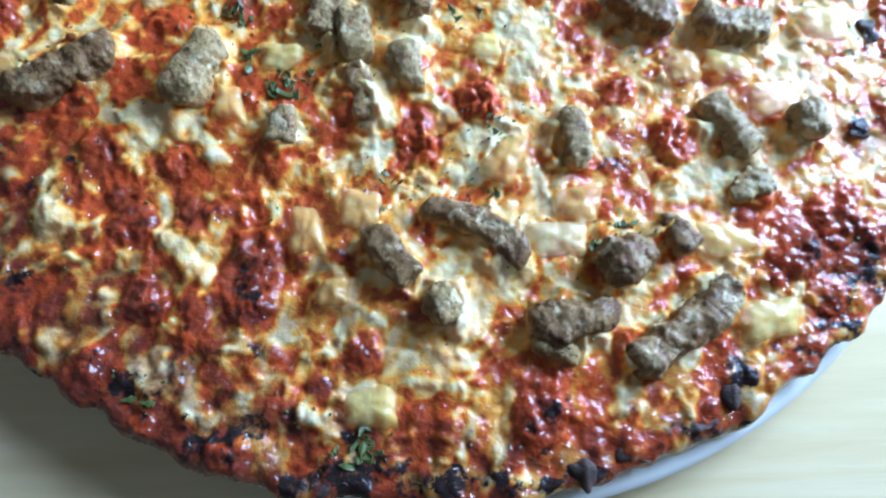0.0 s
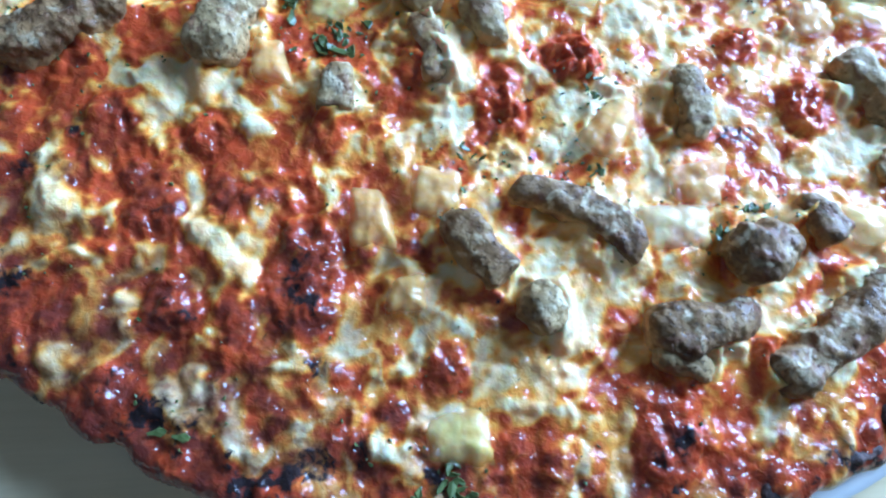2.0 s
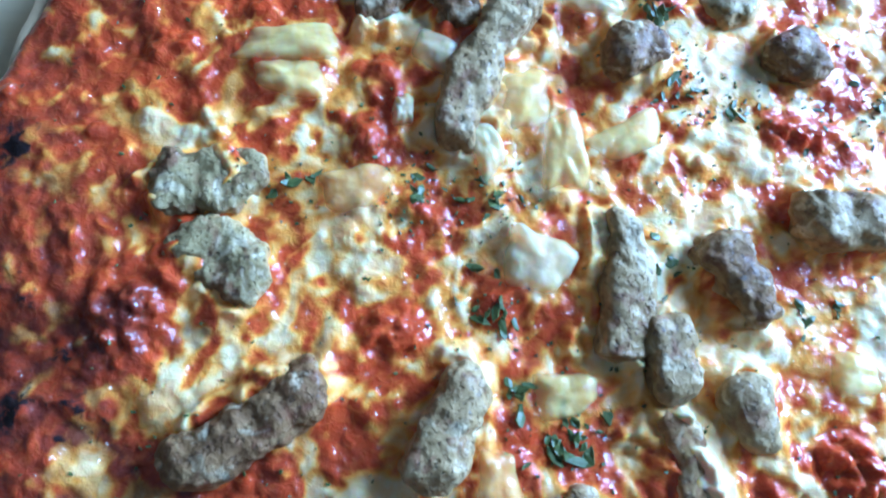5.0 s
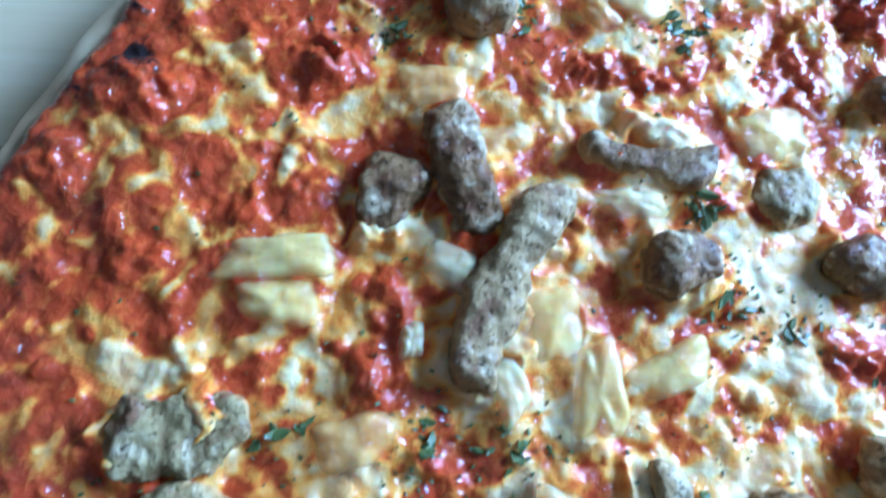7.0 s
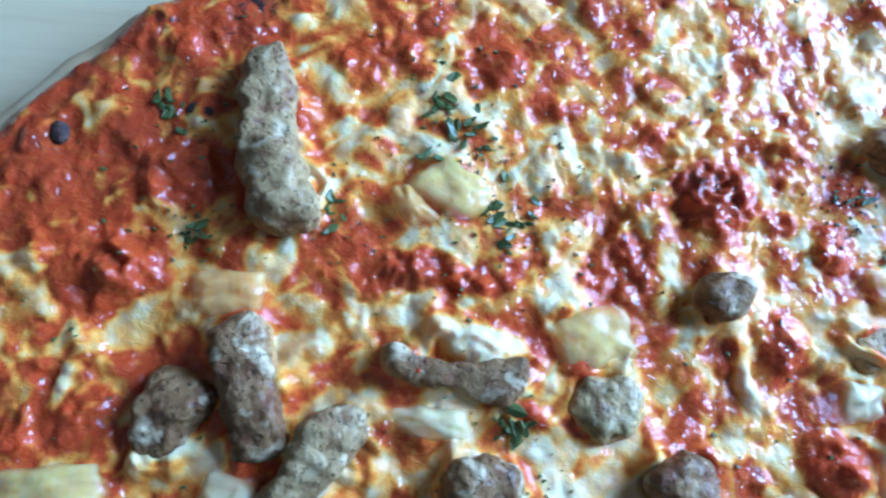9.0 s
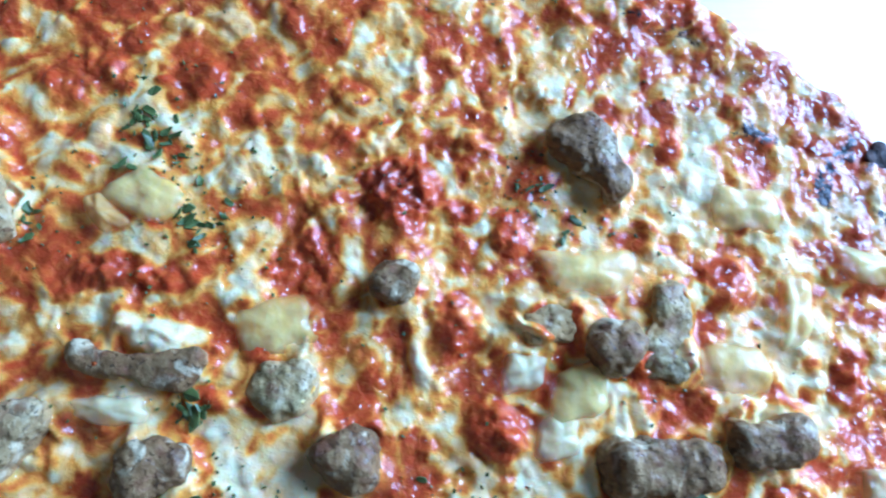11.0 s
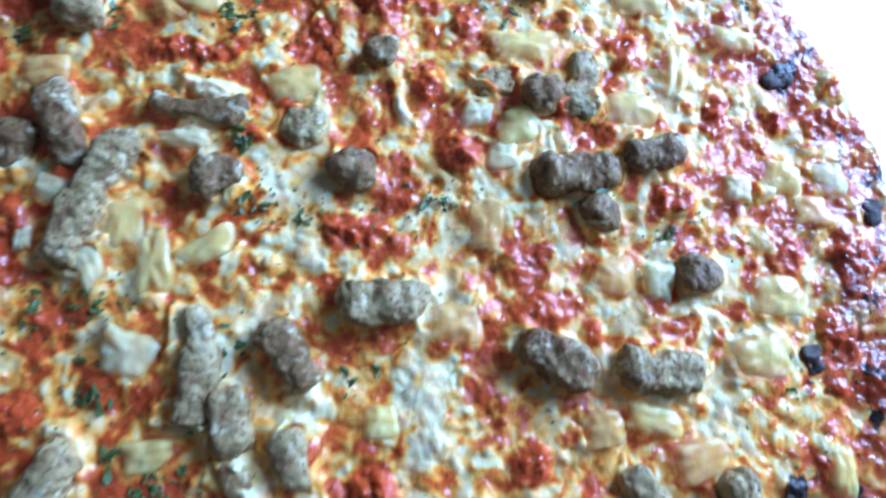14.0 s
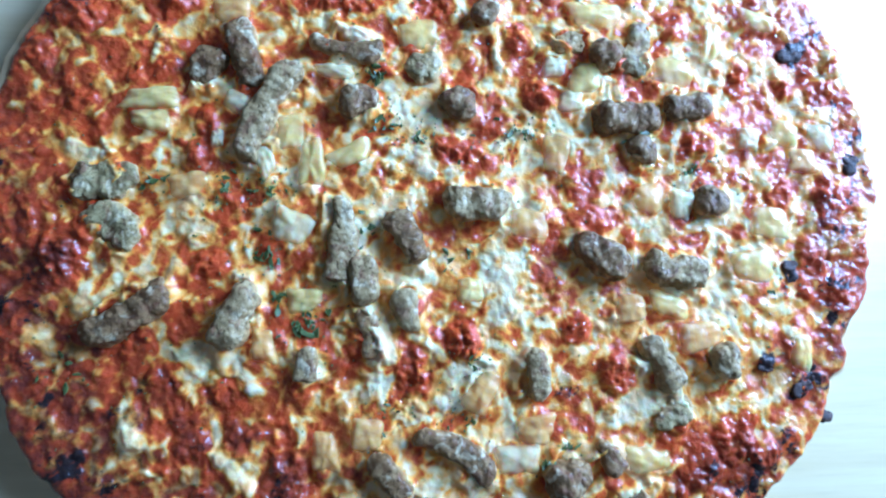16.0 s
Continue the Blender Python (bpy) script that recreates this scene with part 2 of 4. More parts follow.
def box(bm, x0, y0, z0, x1, y1, z1, m=None, bevel=0.0):
    made = bmesh.ops.create_cube(bm, size=1.0)["verts"]
    bmesh.ops.scale(bm, vec=(x1 - x0, y1 - y0, z1 - z0), verts=made)
    bmesh.ops.translate(bm, vec=((x0 + x1) / 2, (y0 + y1) / 2, (z0 + z1) / 2), verts=made)
    if bevel:
        edges = list({e for v in made for e in v.link_edges})
        bmesh.ops.bevel(bm, geom=edges, offset=bevel, segments=2, affect="EDGES")
    if m is not None:
        bmesh.ops.transform(bm, matrix=m, verts=bm.verts[:])
    return bm


def lathe(profile, turns=160, wobble=None):
    """A closed ring of (radius, height) points turned round z. wobble(angle, k) scales the radius of point k."""
    bm = bmesh.new()
    rings = []
    for i in range(turns):
        a = 2 * math.pi * i / turns
        rings.append([bm.verts.new((math.cos(a) * r * (wobble(a, k)[0] if wobble else 1), math.sin(a) * r * (wobble(a, k)[0] if wobble else 1),
                                    z + (wobble(a, k)[1] if wobble else 0))) for k, (r, z) in enumerate(profile)])
    for i in range(turns):
        p, q = rings[i], rings[(i + 1) % turns]
        for k in range(len(profile) - 1):
            bm.faces.new((p[k], q[k], q[k + 1], p[k + 1]))
    bm.faces.new([r[0] for r in rings][::-1])
    bm.faces.new([r[-1] for r in rings])
    return bm


# ---- the room, closed round the table ----
FLOOR_Z, CEIL_Z, BACK, SIDE = -0.74, 1.75, -3.2, 2.4


def structure(name, boxes, mat, label):
    bm = bmesh.new()
    for b in boxes:
        box(bm, *b)
    ob = part(name, bm, mat, smooth=False)
    ob.matrix_world = ROOM
    return tagged(ob, label, "", "", "structure")


T = 0.14
structure("floor", [(BACK - T, -SIDE - T, FLOOR_Z - 0.1, WIN_X + 0.3, SIDE + T, FLOOR_Z)], FLOORING, "plain brown floorboards under the table")
structure("ceiling", [(BACK - T, -SIDE - T, CEIL_Z, WIN_X + 0.3, SIDE + T, CEIL_Z + 0.1)], PLASTER, "plain beige plaster ceiling")
structure("wall_back", [(BACK - T, -SIDE - T, FLOOR_Z, BACK, SIDE + T, CEIL_Z)], PLASTER, "plain beige plaster wall")
structure("wall_left", [(BACK, SIDE, FLOOR_Z, WIN_X, SIDE + T, CEIL_Z)], PLASTER, "plain beige plaster wall")
structure("wall_right", [(BACK, -SIDE - T, FLOOR_Z, WIN_X, -SIDE, CEIL_Z)], PLASTER, "plain beige plaster wall")
structure("wall_window", [(WIN_X, -SIDE - T, FLOOR_Z, WIN_X + T, -WIN_W / 2, CEIL_Z), (WIN_X, WIN_W / 2, FLOOR_Z, WIN_X + T, SIDE + T, CEIL_Z),
                          (WIN_X, -WIN_W / 2, FLOOR_Z, WIN_X + T, WIN_W / 2, WIN_LOW), (WIN_X, -WIN_W / 2, WIN_HIGH, WIN_X + T, WIN_W / 2, CEIL_Z)],
          PLASTER, "plain beige plaster wall with a window opening")
e = 0.045
structure("window_1", [(WIN_X + 0.04, -WIN_W / 2, WIN_LOW, WIN_X + 0.09, -WIN_W / 2 + e, WIN_HIGH), (WIN_X + 0.04, WIN_W / 2 - e, WIN_LOW, WIN_X + 0.09, WIN_W / 2, WIN_HIGH),
                       (WIN_X + 0.04, -WIN_W / 2 + e, WIN_LOW, WIN_X + 0.09, WIN_W / 2 - e, WIN_LOW + e), (WIN_X + 0.04, -WIN_W / 2 + e, WIN_HIGH - e, WIN_X + 0.09, WIN_W / 2 - e, WIN_HIGH)],
          PAINT, "white painted window frame letting in daylight")

# ---- the table ----
table = tagged(new("dining_table"), "pale varnished wooden table with a faint straight grain", "table")
table.location = (0.0, 0.0, FLOOR_Z)
H = -FLOOR_Z
part("tabletop", box(bmesh.new(), -0.85, -0.55, H - 0.028, 0.42, 0.32, H, bevel=0.004), WOOD, table, smooth=False)
for x in (-0.77, 0.34):
    for y in (-0.47, 0.24):
        part("leg", box(bmesh.new(), x - 0.03, y - 0.03, 0, x + 0.03, y + 0.03, H - 0.028, bevel=0.004), WOOD, table, smooth=False)

# ---- the plate ----
plate = part("plate", lathe([(0.075, 0.0), (0.082, 0.0), (0.090, 0.0015), (0.120, 0.0040), (0.1360, 0.0062), (0.1377, 0.0070), (0.1375, 0.0079),
                             (0.1358, 0.0081), (0.120, 0.0062), (0.092, 0.0042), (0.085, 0.0034)], 128), CERAMIC)
plate.location = (0.0012, -0.0032, 0.0)
tagged(plate, "shallow white glazed plate under the pizza", "plate")

# ---- the pizza ----
pizza = tagged(new("pizza"), "round thin-crust pizza with sausage, onion and melted cheese, on a plate", "pizza")
pizza.location = (0.0, 0.0, 0.0082)
LIFT = 0.0082
Z0 = 0.0148 - LIFT  # middle height of the toppings above the pizza's base


def lattice(x, y, size, seed):
    """Smooth value noise, -1 to 1, with cells of that many millimetres."""
    rng = np.random.RandomState(seed)
    g = rng.rand(128, 128) * 2 - 1
    c, s_ = math.cos(seed * 1.7 + 0.4), math.sin(seed * 1.7 + 0.4)
    u, v = (c * x - s_ * y) / size + 1000.3, (s_ * x + c * y) / size + 1000.7
    i, j = np.floor(u).astype(int), np.floor(v).astype(int)
    s, t = u - i, v - j
    s, t = s * s * s * (s * (s * 6 - 15) + 10), t * t * t * (t * (t * 6 - 15) + 10)
    i, j, k, m = i % 128, j % 128, (i + 1) % 128, (j + 1) % 128
    return (g[i, j] * (1 - s) + g[k, j] * s) * (1 - t) + (g[i, m] * (1 - s) + g[k, m] * s) * t


def layered(x, y, size, seed, n=3):
    return sum(lattice(x, y, size / 2**k, seed + k) * 0.5**k for k in range(n))


def outline(a):
    """The crust's radius in millimetres at an angle."""
    a = np.asarray(a, float)
    lumps = lattice(140 * np.cos(a), 140 * np.sin(a), 9.0, 71) * 1.5 + lattice(140 * np.cos(a), 140 * np.sin(a), 4.0, 72) * 1.0
    lumps = lumps * (1 - 0.8 * np.exp(-(((np.degrees(a) - 147) / 25) ** 2)))  # a smooth bare stretch of dough
    return 140 * (1 + 0.020 * np.cos(2 * (a - radians(20))) - 0.020 * np.exp(-(((np.degrees(a) + 66) / 13) ** 2))) + lumps


def bare(a):
    """How far the toppings stop short of the crust's edge, in millimetres."""
    a = np.asarray(a, float)
    d = -0.3 + 0.8 * lattice(140 * np.cos(a), 140 * np.sin(a), 8.0, 81)
    for way, width, depth in ((136, 13, 4.0), (158, 12, 4.5), (-22, 7, 2.6), (-5, 6, 2.5), (28, 5, 2.0), (100, 8, 2.0), (-66, 16, -1.3)):
        off = (np.degrees(a) - way + 180) % 360 - 180
        d = d + depth * np.exp(-((off / width) ** 2))
    return np.maximum(d, -1.7)


STEP = 0.45
side = np.arange(-149, 149.01, STEP)
GX, GY = np.meshgrid(side, side, indexing="ij")
RAD, ANG = np.hypot(GX, GY), np.arctan2(GY, GX)
edge_in = (outline(ANG) - bare(ANG)) - RAD  # millimetres inside the edge of the toppings
WX, WY = GX + 2.2 * layered(GX, GY, 9, 31), GY + 2.2 * layered(GX, GY, 9, 41)  # wavering coordinates
BX, BY = GX + 0.7 * layered(GX, GY, 6, 35, 2), GY + 0.7 * layered(GX, GY, 6, 45, 2)
rise = 0.9 * layered(GX, GY, 26, 1) + 0.65 * layered(GX, GY, 7, 5)
right = np.clip((GX + 75) / 90, 0, 1)
strand = np.clip(1 - 5.0 * np.abs(layered(WX, WY, 11, 17, 2)), 0, 1)  # thin threads of cheese
cheese = 0.20 + 0.13 * right + 0.40 * layered(WX, WY, 9, 11, 2) + 0.58 * layered(WX, WY, 3.6, 13, 3) + 0.12 * layered(GX, GY, 40, 15) + 0.38 * strand
cheese -= 0.34 * np.clip((RAD - 98) / 36, 0, 1)
CRINKLE = layered(BX, BY, 2.1, 63, 2)
PATCHY = layered(WX, WY, 5.0, 57, 3)
hot = np.clip((-GY - 0.55 * GX - 55) / 60, 0, 1)  # the side that baked hardest
lower_left = np.clip((-GX - GY - 95) / 80, 0, 1)
brown = np.clip(0.35 * layered(GX, GY, 14, 21) + (0.5 + 0.5 * hot) * np.clip((RAD - 112) / 24, 0, 1) + 0.50 * lower_left, 0, 1)
char = np.clip((0.70 * layered(WX, WY, 6, 25) + 0.10) * np.clip((RAD - 112) / 20, 0, 1), 0, 1)


def dent(x, y, w, h, reach=1.7, ax=WX, ay=WY):
    """The part of the grid round an ellipse, and how far each point lies from its middle (1 at its edge)."""
    i0, i1 = np.searchsorted(side, (x - w * reach, x + w * reach))
    j0, j1 = np.searchsorted(side, (y - h * reach, y + h * reach))
    cut = (slice(i0, i1), slice(j0, j1))
    return cut, np.hypot((ax[cut] - x) / (w / 2), (ay[cut] - y) / (h / 2))


def blister(x, y, w, h, strength):
    """A glossy red bubble of sauce and oil."""
    cut, d = dent(x, y, w, h, 1.7, BX, BY)
    dome = np.sqrt(np.clip(1 - d**2, 0, 1))
    rise[cut] += strength * 0.17 * min(w, h, 11) * dome
    soft = np.clip(1.6 * (1.25 - d), 0, 1)
    cheese[cut] -= 0.85 * strength * soft
    rise[cut] += 0.5 * strength * soft * CRINKLE[cut]
    cheese[cut] += 0.20 * strength * np.exp(-(((d - 1.38) / 0.16) ** 2))
    brown[cut] += (0.35 + 0.75 * hot[cut]) * strength * np.clip(0.7 + 0.35 * hot[cut] - d, 0, 1)
    char[cut] += 0.75 * hot[cut] * strength * np.clip(0.95 - d + 0.5 * PATCHY[cut], 0, 1)


def pool(x, y, w, h, strength):
    """A patch of pale melted cheese."""
    cut, d = dent(x, y, w, h)
    soft = np.clip(1.3 - d, 0, 1)
    cheese[cut] += strength * soft * (0.30 + 0.42 * PATCHY[cut])
    rise[cut] += 0.4 * strength * soft
    brown[cut] -= 0.6 * soft


def browned(x, y, w, h, strength):
    """A stretch darker than the rest, mostly baked; two are painted shade beside sausage."""
    cut, d = dent(x, y, w, h)
    soft = np.clip(1.2 - d, 0, 1)
    brown[cut] += 0.8 * strength * soft * (0.7 + 0.6 * layered(GX[cut], GY[cut], 5, 61))
    cheese[cut] -= 0.16 * strength * soft


def red_sauce(x, y, w, h, strength=0.26):
    """A stretch where hardly any cheese lies on the sauce."""
    cut, d = dent(x, y, w, h)
    soft = np.clip(1.5 - 1.1 * d, 0, 1)
    cheese[cut] -= strength * soft
    rise[cut] += 0.35 * soft * CRINKLE[cut]


def char_patch(x, y, w, h):
    cut, d = dent(x, y, w, h)
    char[cut] += 0.7 * np.clip(1.25 - d, 0, 1)
    rise[cut] += 0.5 * np.clip(1 - d, 0, 1)


def thread(x0, y0, x1, y1, width, sag=0.0, pale=0.6):
    """A shred of grated cheese, half melted into the sauce."""
    i0, i1 = np.searchsorted(side, (min(x0, x1) - 4, max(x0, x1) + 4))
    j0, j1 = np.searchsorted(side, (min(y0, y1) - 4, max(y0, y1) + 4))
    cut = (slice(i0, i1), slice(j0, j1))
    length = max(math.hypot(x1 - x0, y1 - y0), 0.1)
    c, s_ = (x1 - x0) / length, (y1 - y0) / length
    u, v = (BX[cut] - x0) * c + (BY[cut] - y0) * s_, -(BX[cut] - x0) * s_ + (BY[cut] - y0) * c
    t = np.clip(u / length, 0, 1)
    d = np.hypot(u - t * length, v - sag * 4 * t * (1 - t)) / (width / 2)
    soft = np.clip(1.25 - 0.8 * d, 0, 1)
    cheese[cut] += pale * soft * (0.75 + 0.5 * PATCHY[cut])
    brown[cut] -= 0.4 * soft
    rise[cut] += 0.13 * width * np.sqrt(np.clip(1 - (d / 1.15) ** 2, 0, 1))


SAUSAGES, ONIONS = [], []


def skirt(x, y, length, width, turn, up, pale, flat=0.0):
    """Cheese and sauce drawn up round a piece that sits in them, and pressed flat below it."""
    c, s_ = math.cos(radians(turn)), math.sin(radians(turn))
    reach = length / 2 + 4
    i0, i1 = np.searchsorted(side, (x - reach, x + reach))
    j0, j1 = np.searchsorted(side, (y - reach, y + reach))
    cut = (slice(i0, i1), slice(j0, j1))
    u, v = (WX[cut] - x) * c + (WY[cut] - y) * s_, -(WX[cut] - x) * s_ + (WY[cut] - y) * c
    core = max(length - width, 0) / 2
    d = np.hypot(np.maximum(np.abs(u) - core, 0), v) - width / 2  # millimetres outside the piece
    soft = np.clip(1 - d / 3.2, 0, 1)
    bed = flat * np.clip(-d / 1.2, 0, 1)
    rise[cut] += bed * (rise[cut].mean() - rise[cut]) + up * soft**2 * (0.8 + 0.9 * PATCHY[cut])
    cheese[cut] += pale * soft


def sausage(x, y, length, width, turn, mat):
    SAUSAGES.append((x, y, length, width, turn, mat))
    skirt(x, y, length, width, turn, 1.8, 0.16 if mat is not BROWNED else 0.08)


def onion(x, y, length, width, turn, mat):
    ONIONS.append((x, y, length, width, turn, mat))
    skirt(x, y, length, width, turn, 0.5, 0.05, 1.0)


def curd(x, y, w, h):
    """A small thick lump of cheese that has not run."""
    cut, d = dent(x, y, w, h)
    soft = np.clip(1.15 - d, 0, 1)
    cheese[cut] += 0.6 * soft
    brown[cut] -= 0.8 * soft
    rise[cut] += 0.6 * np.sqrt(np.clip(1 - d**2, 0, 1))


blister(23.5, 51.0, 10.4, 9.6, 1.0)
blister(28.7, 31.8, 9.9, 10.4, .8)
blister(82.7, 17.8, 12.5, 11.5, .7)
blister(53.3, -55.5, 12.9, 13.8, 1.0)
blister(5.0, -45.0, 11.2, 11.2, 1.0)
blister(-112.4, -19.1, 14.7, 19.0, .8)
blister(-84.3, 60.8, 12.7, 9.3, 1.0)
blister(-85.1, 39.9, 7.6, 7.6, .7)
blister(-87.3, 59.2, 13.3, 11.5, .9)
blister(-37.3, 61.5, 13.3, 7.1, .7)
blister(-71.2, -22.9, 11.7, 8.9, 1.0)
blister(-113.7, -20.3, 12.2, 12.2, .9)
blister(41.5, -42.0, 8.3, 9.5, .9)
blister(96.2, 36.9, 7.3, 7.8, .9)
blister(111.0, 38.3, 7.3, 6.9, .9)
blister(124.7, 35.8, 11.2, 8.6, .8)
blister(126.6, -1.4, 10.4, 16.4, .9)
blister(-47.6, -88.6, 12.9, 25.7, 1.1)
blister(5.3, -47.0, 11.6, 11.0, 1.0)
blister(-10.2, -56.1, 9.8, 14.7, .7)
blister(1.6, 14.7, 12.1, 8.6, .7)
blister(10.5, 9.5, 10.4, 10.4, .5)
blister(46.5, -7.1, 15.5, 8.6, .6)
blister(30.7, 30.2, 10.7, 10.4, .9)
blister(-73.7, 21.9, 6.9, 10.4, .8)
blister(-75.7, 9.5, 10.4, 10.4, .7)
blister(-70.5, -93.0, 11.0, 11.0, .9)
blister(-60.6, -75.2, 9.8, 9.8, .8)
blister(-74.7, -75.0, 11.0, 11.0, .8)
blister(-59.6, -97.0, 7.3, 13.5, .7)
blister(-64.8, -61.4, 11.0, 8.6, .8)
blister(-82.9, -55.6, 9.8, 8.6, .8)
blister(-23.6, -105.3, 8.6, 11.0, .8)
blister(14.5, -119.6, 12.2, 14.7, .7)
blister(-50.9, -125.0, 9.8, 11.0, .9)
blister(-78.0, -42.4, 9.8, 7.3, .6)
blister(-8.6, -48.5, 7.3, 7.3, .7)
blister(-112.4, 54.3, 15.3, 10.2, .8)
blister(-123.1, 41.0, 9.3, 11.9, .8)
blister(-110.4, 26.9, 10.2, 7.6, .7)
blister(-75.6, 11.8, 6.8, 9.3, .8)
blister(-76.4, 75.8, 14.2, 11.5, .7)
blister(5.0, 95.6, 8.0, 7.1, .7)
blister(13.7, 75.3, 13.3, 14.2, .9)
blister(25.0, 72.6, 7.1, 6.2, .8)
blister(-24.2, 99.2, 9.8, 8.0, .8)
blister(-47.5, 97.5, 10.6, 9.8, .7)
blister(-45.2, 81.6, 7.1, 6.2, .6)
blister(89.7, -76.6, 12.1, 15.5, .9)
blister(98.7, -80.2, 10.4, 12.1, .9)
blister(78.4, -84.9, 13.8, 15.5, .7)
blister(119.3, -18.2, 10.4, 13.8, .8)
blister(128.2, -30.9, 8.6, 15.5, .8)
blister(129.3, 44.7, 8.6, 8.6, .8)
blister(97.4, 41.7, 6.9, 6.9, .8)
blister(108.8, 0.2, 9.5, 7.8, .7)
blister(95.6, 5.6, 8.6, 6.9, .7)
blister(74.8, 56.4, 10.4, 10.4, .7)
blister(34.4, 68.3, 8.4, 9.4, .9)
blister(12.5, 77.6, 13.6, 11.5, .7)
blister(1.7, 12.6, 11.5, 8.4, .6)
blister(39.8, -42.3, 9.8, 9.8, .9)
blister(84.3, -95.5, 11.0, 9.8, .7)
blister(75.6, -91.2, 11.0, 13.5, .5)
blister(94.4, -70.3, 7.3, 8.6, .8)
blister(-53.2, -17.8, 8.6, 10.4, .8)
blister(-51.0, -38.1, 6.9, 10.4, .6)
pool(10.3, -26.0, 29.4, 25.9, 1)
pool(-21.5, -51.6, 12.9, 29.4, 1)
pool(38.0, 26.7, 27.6, 24.2, .8)
pool(81.1, 22.2, 25.9, 22.4, .7)
pool(-16.1, 19.8, 25.9, 19.0, 1)
pool(93.5, -38.2, 22.4, 20.7, .8)
pool(59.4, -63.3, 19.0, 10.4, 1)
pool(-76.6, -10.3, 22.4, 17.3, .9)
pool(-46.8, -1.3, 20.7, 15.5, .7)
pool(-74.2, -51.3, 19.0, 15.5, .9)
pool(-59.5, -54.6, 13.8, 15.5, .9)
pool(-93.2, -19.8, 15.5, 12.1, 1)
pool(-96.7, -31.5, 25.9, 10.4, .8)
pool(-109.3, -33.2, 19.0, 12.1, .8)
pool(-18.1, -50.8, 9.8, 20.8, .9)
pool(4.0, -92.3, 13.5, 15.9, 1)
pool(17.3, -35.9, 13.5, 15.9, .9)
pool(22.4, -88.8, 14.7, 9.8, .9)
pool(38.6, -95.7, 12.2, 11.0, 1)
pool(28.5, -104.4, 11.0, 6.1, 1)
pool(-3.4, -88.2, 12.2, 9.8, .9)
pool(-0.6, -108.4, 7.3, 18.4, .8)
pool(56.8, -64.0, 18.4, 9.8, 1)
pool(51.7, -50.2, 19.6, 11.0, .6)
pool(-76.9, -52.8, 11.0, 8.6, .9)
pool(-65.6, -51.4, 8.6, 7.3, .8)
pool(-56.2, -57.2, 11.0, 8.6, .8)
pool(-91.7, -73.4, 8.6, 7.3, .9)
pool(-64.6, -79.2, 7.3, 7.3, .8)
pool(-60.5, -85.7, 6.1, 8.6, .8)
pool(-32.9, -121.3, 7.3, 15.9, .8)
pool(-44.7, -52.9, 12.2, 7.3, .5)
pool(-33.6, 39.2, 12.7, 6.8, 1)
pool(-18.5, 23.8, 14.4, 13.6, 1)
pool(-57.6, 61.5, 9.3, 8.5, .9)
pool(-20.6, 56.6, 12.7, 7.6, .8)
pool(0.7, 63.1, 5.1, 14.4, .7)
pool(-100.7, 56.9, 5.9, 3.4, .6)
pool(-87.3, 49.1, 4.2, 9.3, .7)
pool(-108.9, 11.5, 11.0, 5.1, .7)
pool(-122.7, 31.5, 8.5, 4.2, .6)
pool(-58.3, 77.8, 8.0, 23.1, 1)
pool(-40.4, 85.0, 10.6, 4.4, .8)
pool(33.8, 89.5, 9.8, 20.4, 1)
pool(-11.7, 60.1, 5.3, 14.2, .8)
pool(-26.0, 65.4, 6.2, 13.3, .8)
pool(-30.0, 49.2, 16.9, 5.3, 1)
pool(10.5, 84.8, 8.9, 4.4, .8)
pool(20.3, 52.4, 10.6, 6.2, .9)
pool(-34.5, 89.6, 5.3, 11.5, .8)
pool(-15.6, 82.2, 6.2, 10.6, .8)
pool(-95.4, 53.6, 3.5, 12.4, .6)
pool(-106.5, 62.1, 6.2, 8.0, .5)
pool(9.1, 33.0, 9.4, 10.4, .9)
pool(51.3, 34.6, 18.8, 6.3, 1)
pool(-25.1, 39.3, 19.8, 8.4, 1)
pool(-14.0, 31.4, 13.6, 12.5, .8)
pool(29.2, 23.5, 12.5, 7.3, .8)
pool(16.6, 16.4, 7.3, 9.4, .9)
pool(0.7, 8.0, 11.5, 4.2, .8)
pool(75.8, 22.4, 11.5, 9.4, .9)
pool(93.3, 27.7, 12.5, 12.5, .8)
pool(107.7, 42.4, 12.5, 12.5, .7)
pool(84.2, 62.5, 12.5, 11.5, .8)
pool(33.0, 64.8, 7.3, 6.3, .9)
pool(16.9, 47.5, 4.2, 13.6, .9)
pool(-31.1, 87.7, 11.5, 11.5, .7)
pool(-13.7, 79.8, 6.3, 8.4, .9)
pool(66.4, 69.3, 12.5, 9.4, .8)
pool(113.7, -47.1, 10.4, 12.1, 1)
pool(86.7, -62.8, 15.5, 19.0, .5)
pool(48.9, 17.7, 19.0, 10.4, .6)
pool(104.0, 18.9, 15.5, 13.8, .6)
red_sauce(11.7, 75.1, 30.5, 31.4)
red_sauce(-5.8, 64.3, 13.6, 24.9)
red_sauce(-37.8, 60.8, 23.8, 7.2)
red_sauce(18.5, 23.3, 8.6, 15.3)
red_sauce(4.3, 13.5, 14.6, 8.3)
red_sauce(38.6, 2.8, 16.0, 10.2)
red_sauce(-16.2, 4.8, 15.0, 8.9)
red_sauce(15.0, 42.7, 12.3, 14.0)
red_sauce(27.4, 79.9, 10.8, 9.4)
red_sauce(-35.9, 61.5, 18.3, 8.4)
red_sauce(-85.5, 63.4, 15.2, 9.9)
red_sauce(-75.5, 75.0, 14.1, 17.2)
red_sauce(7.0, 77.9, 18.3, 16.5)
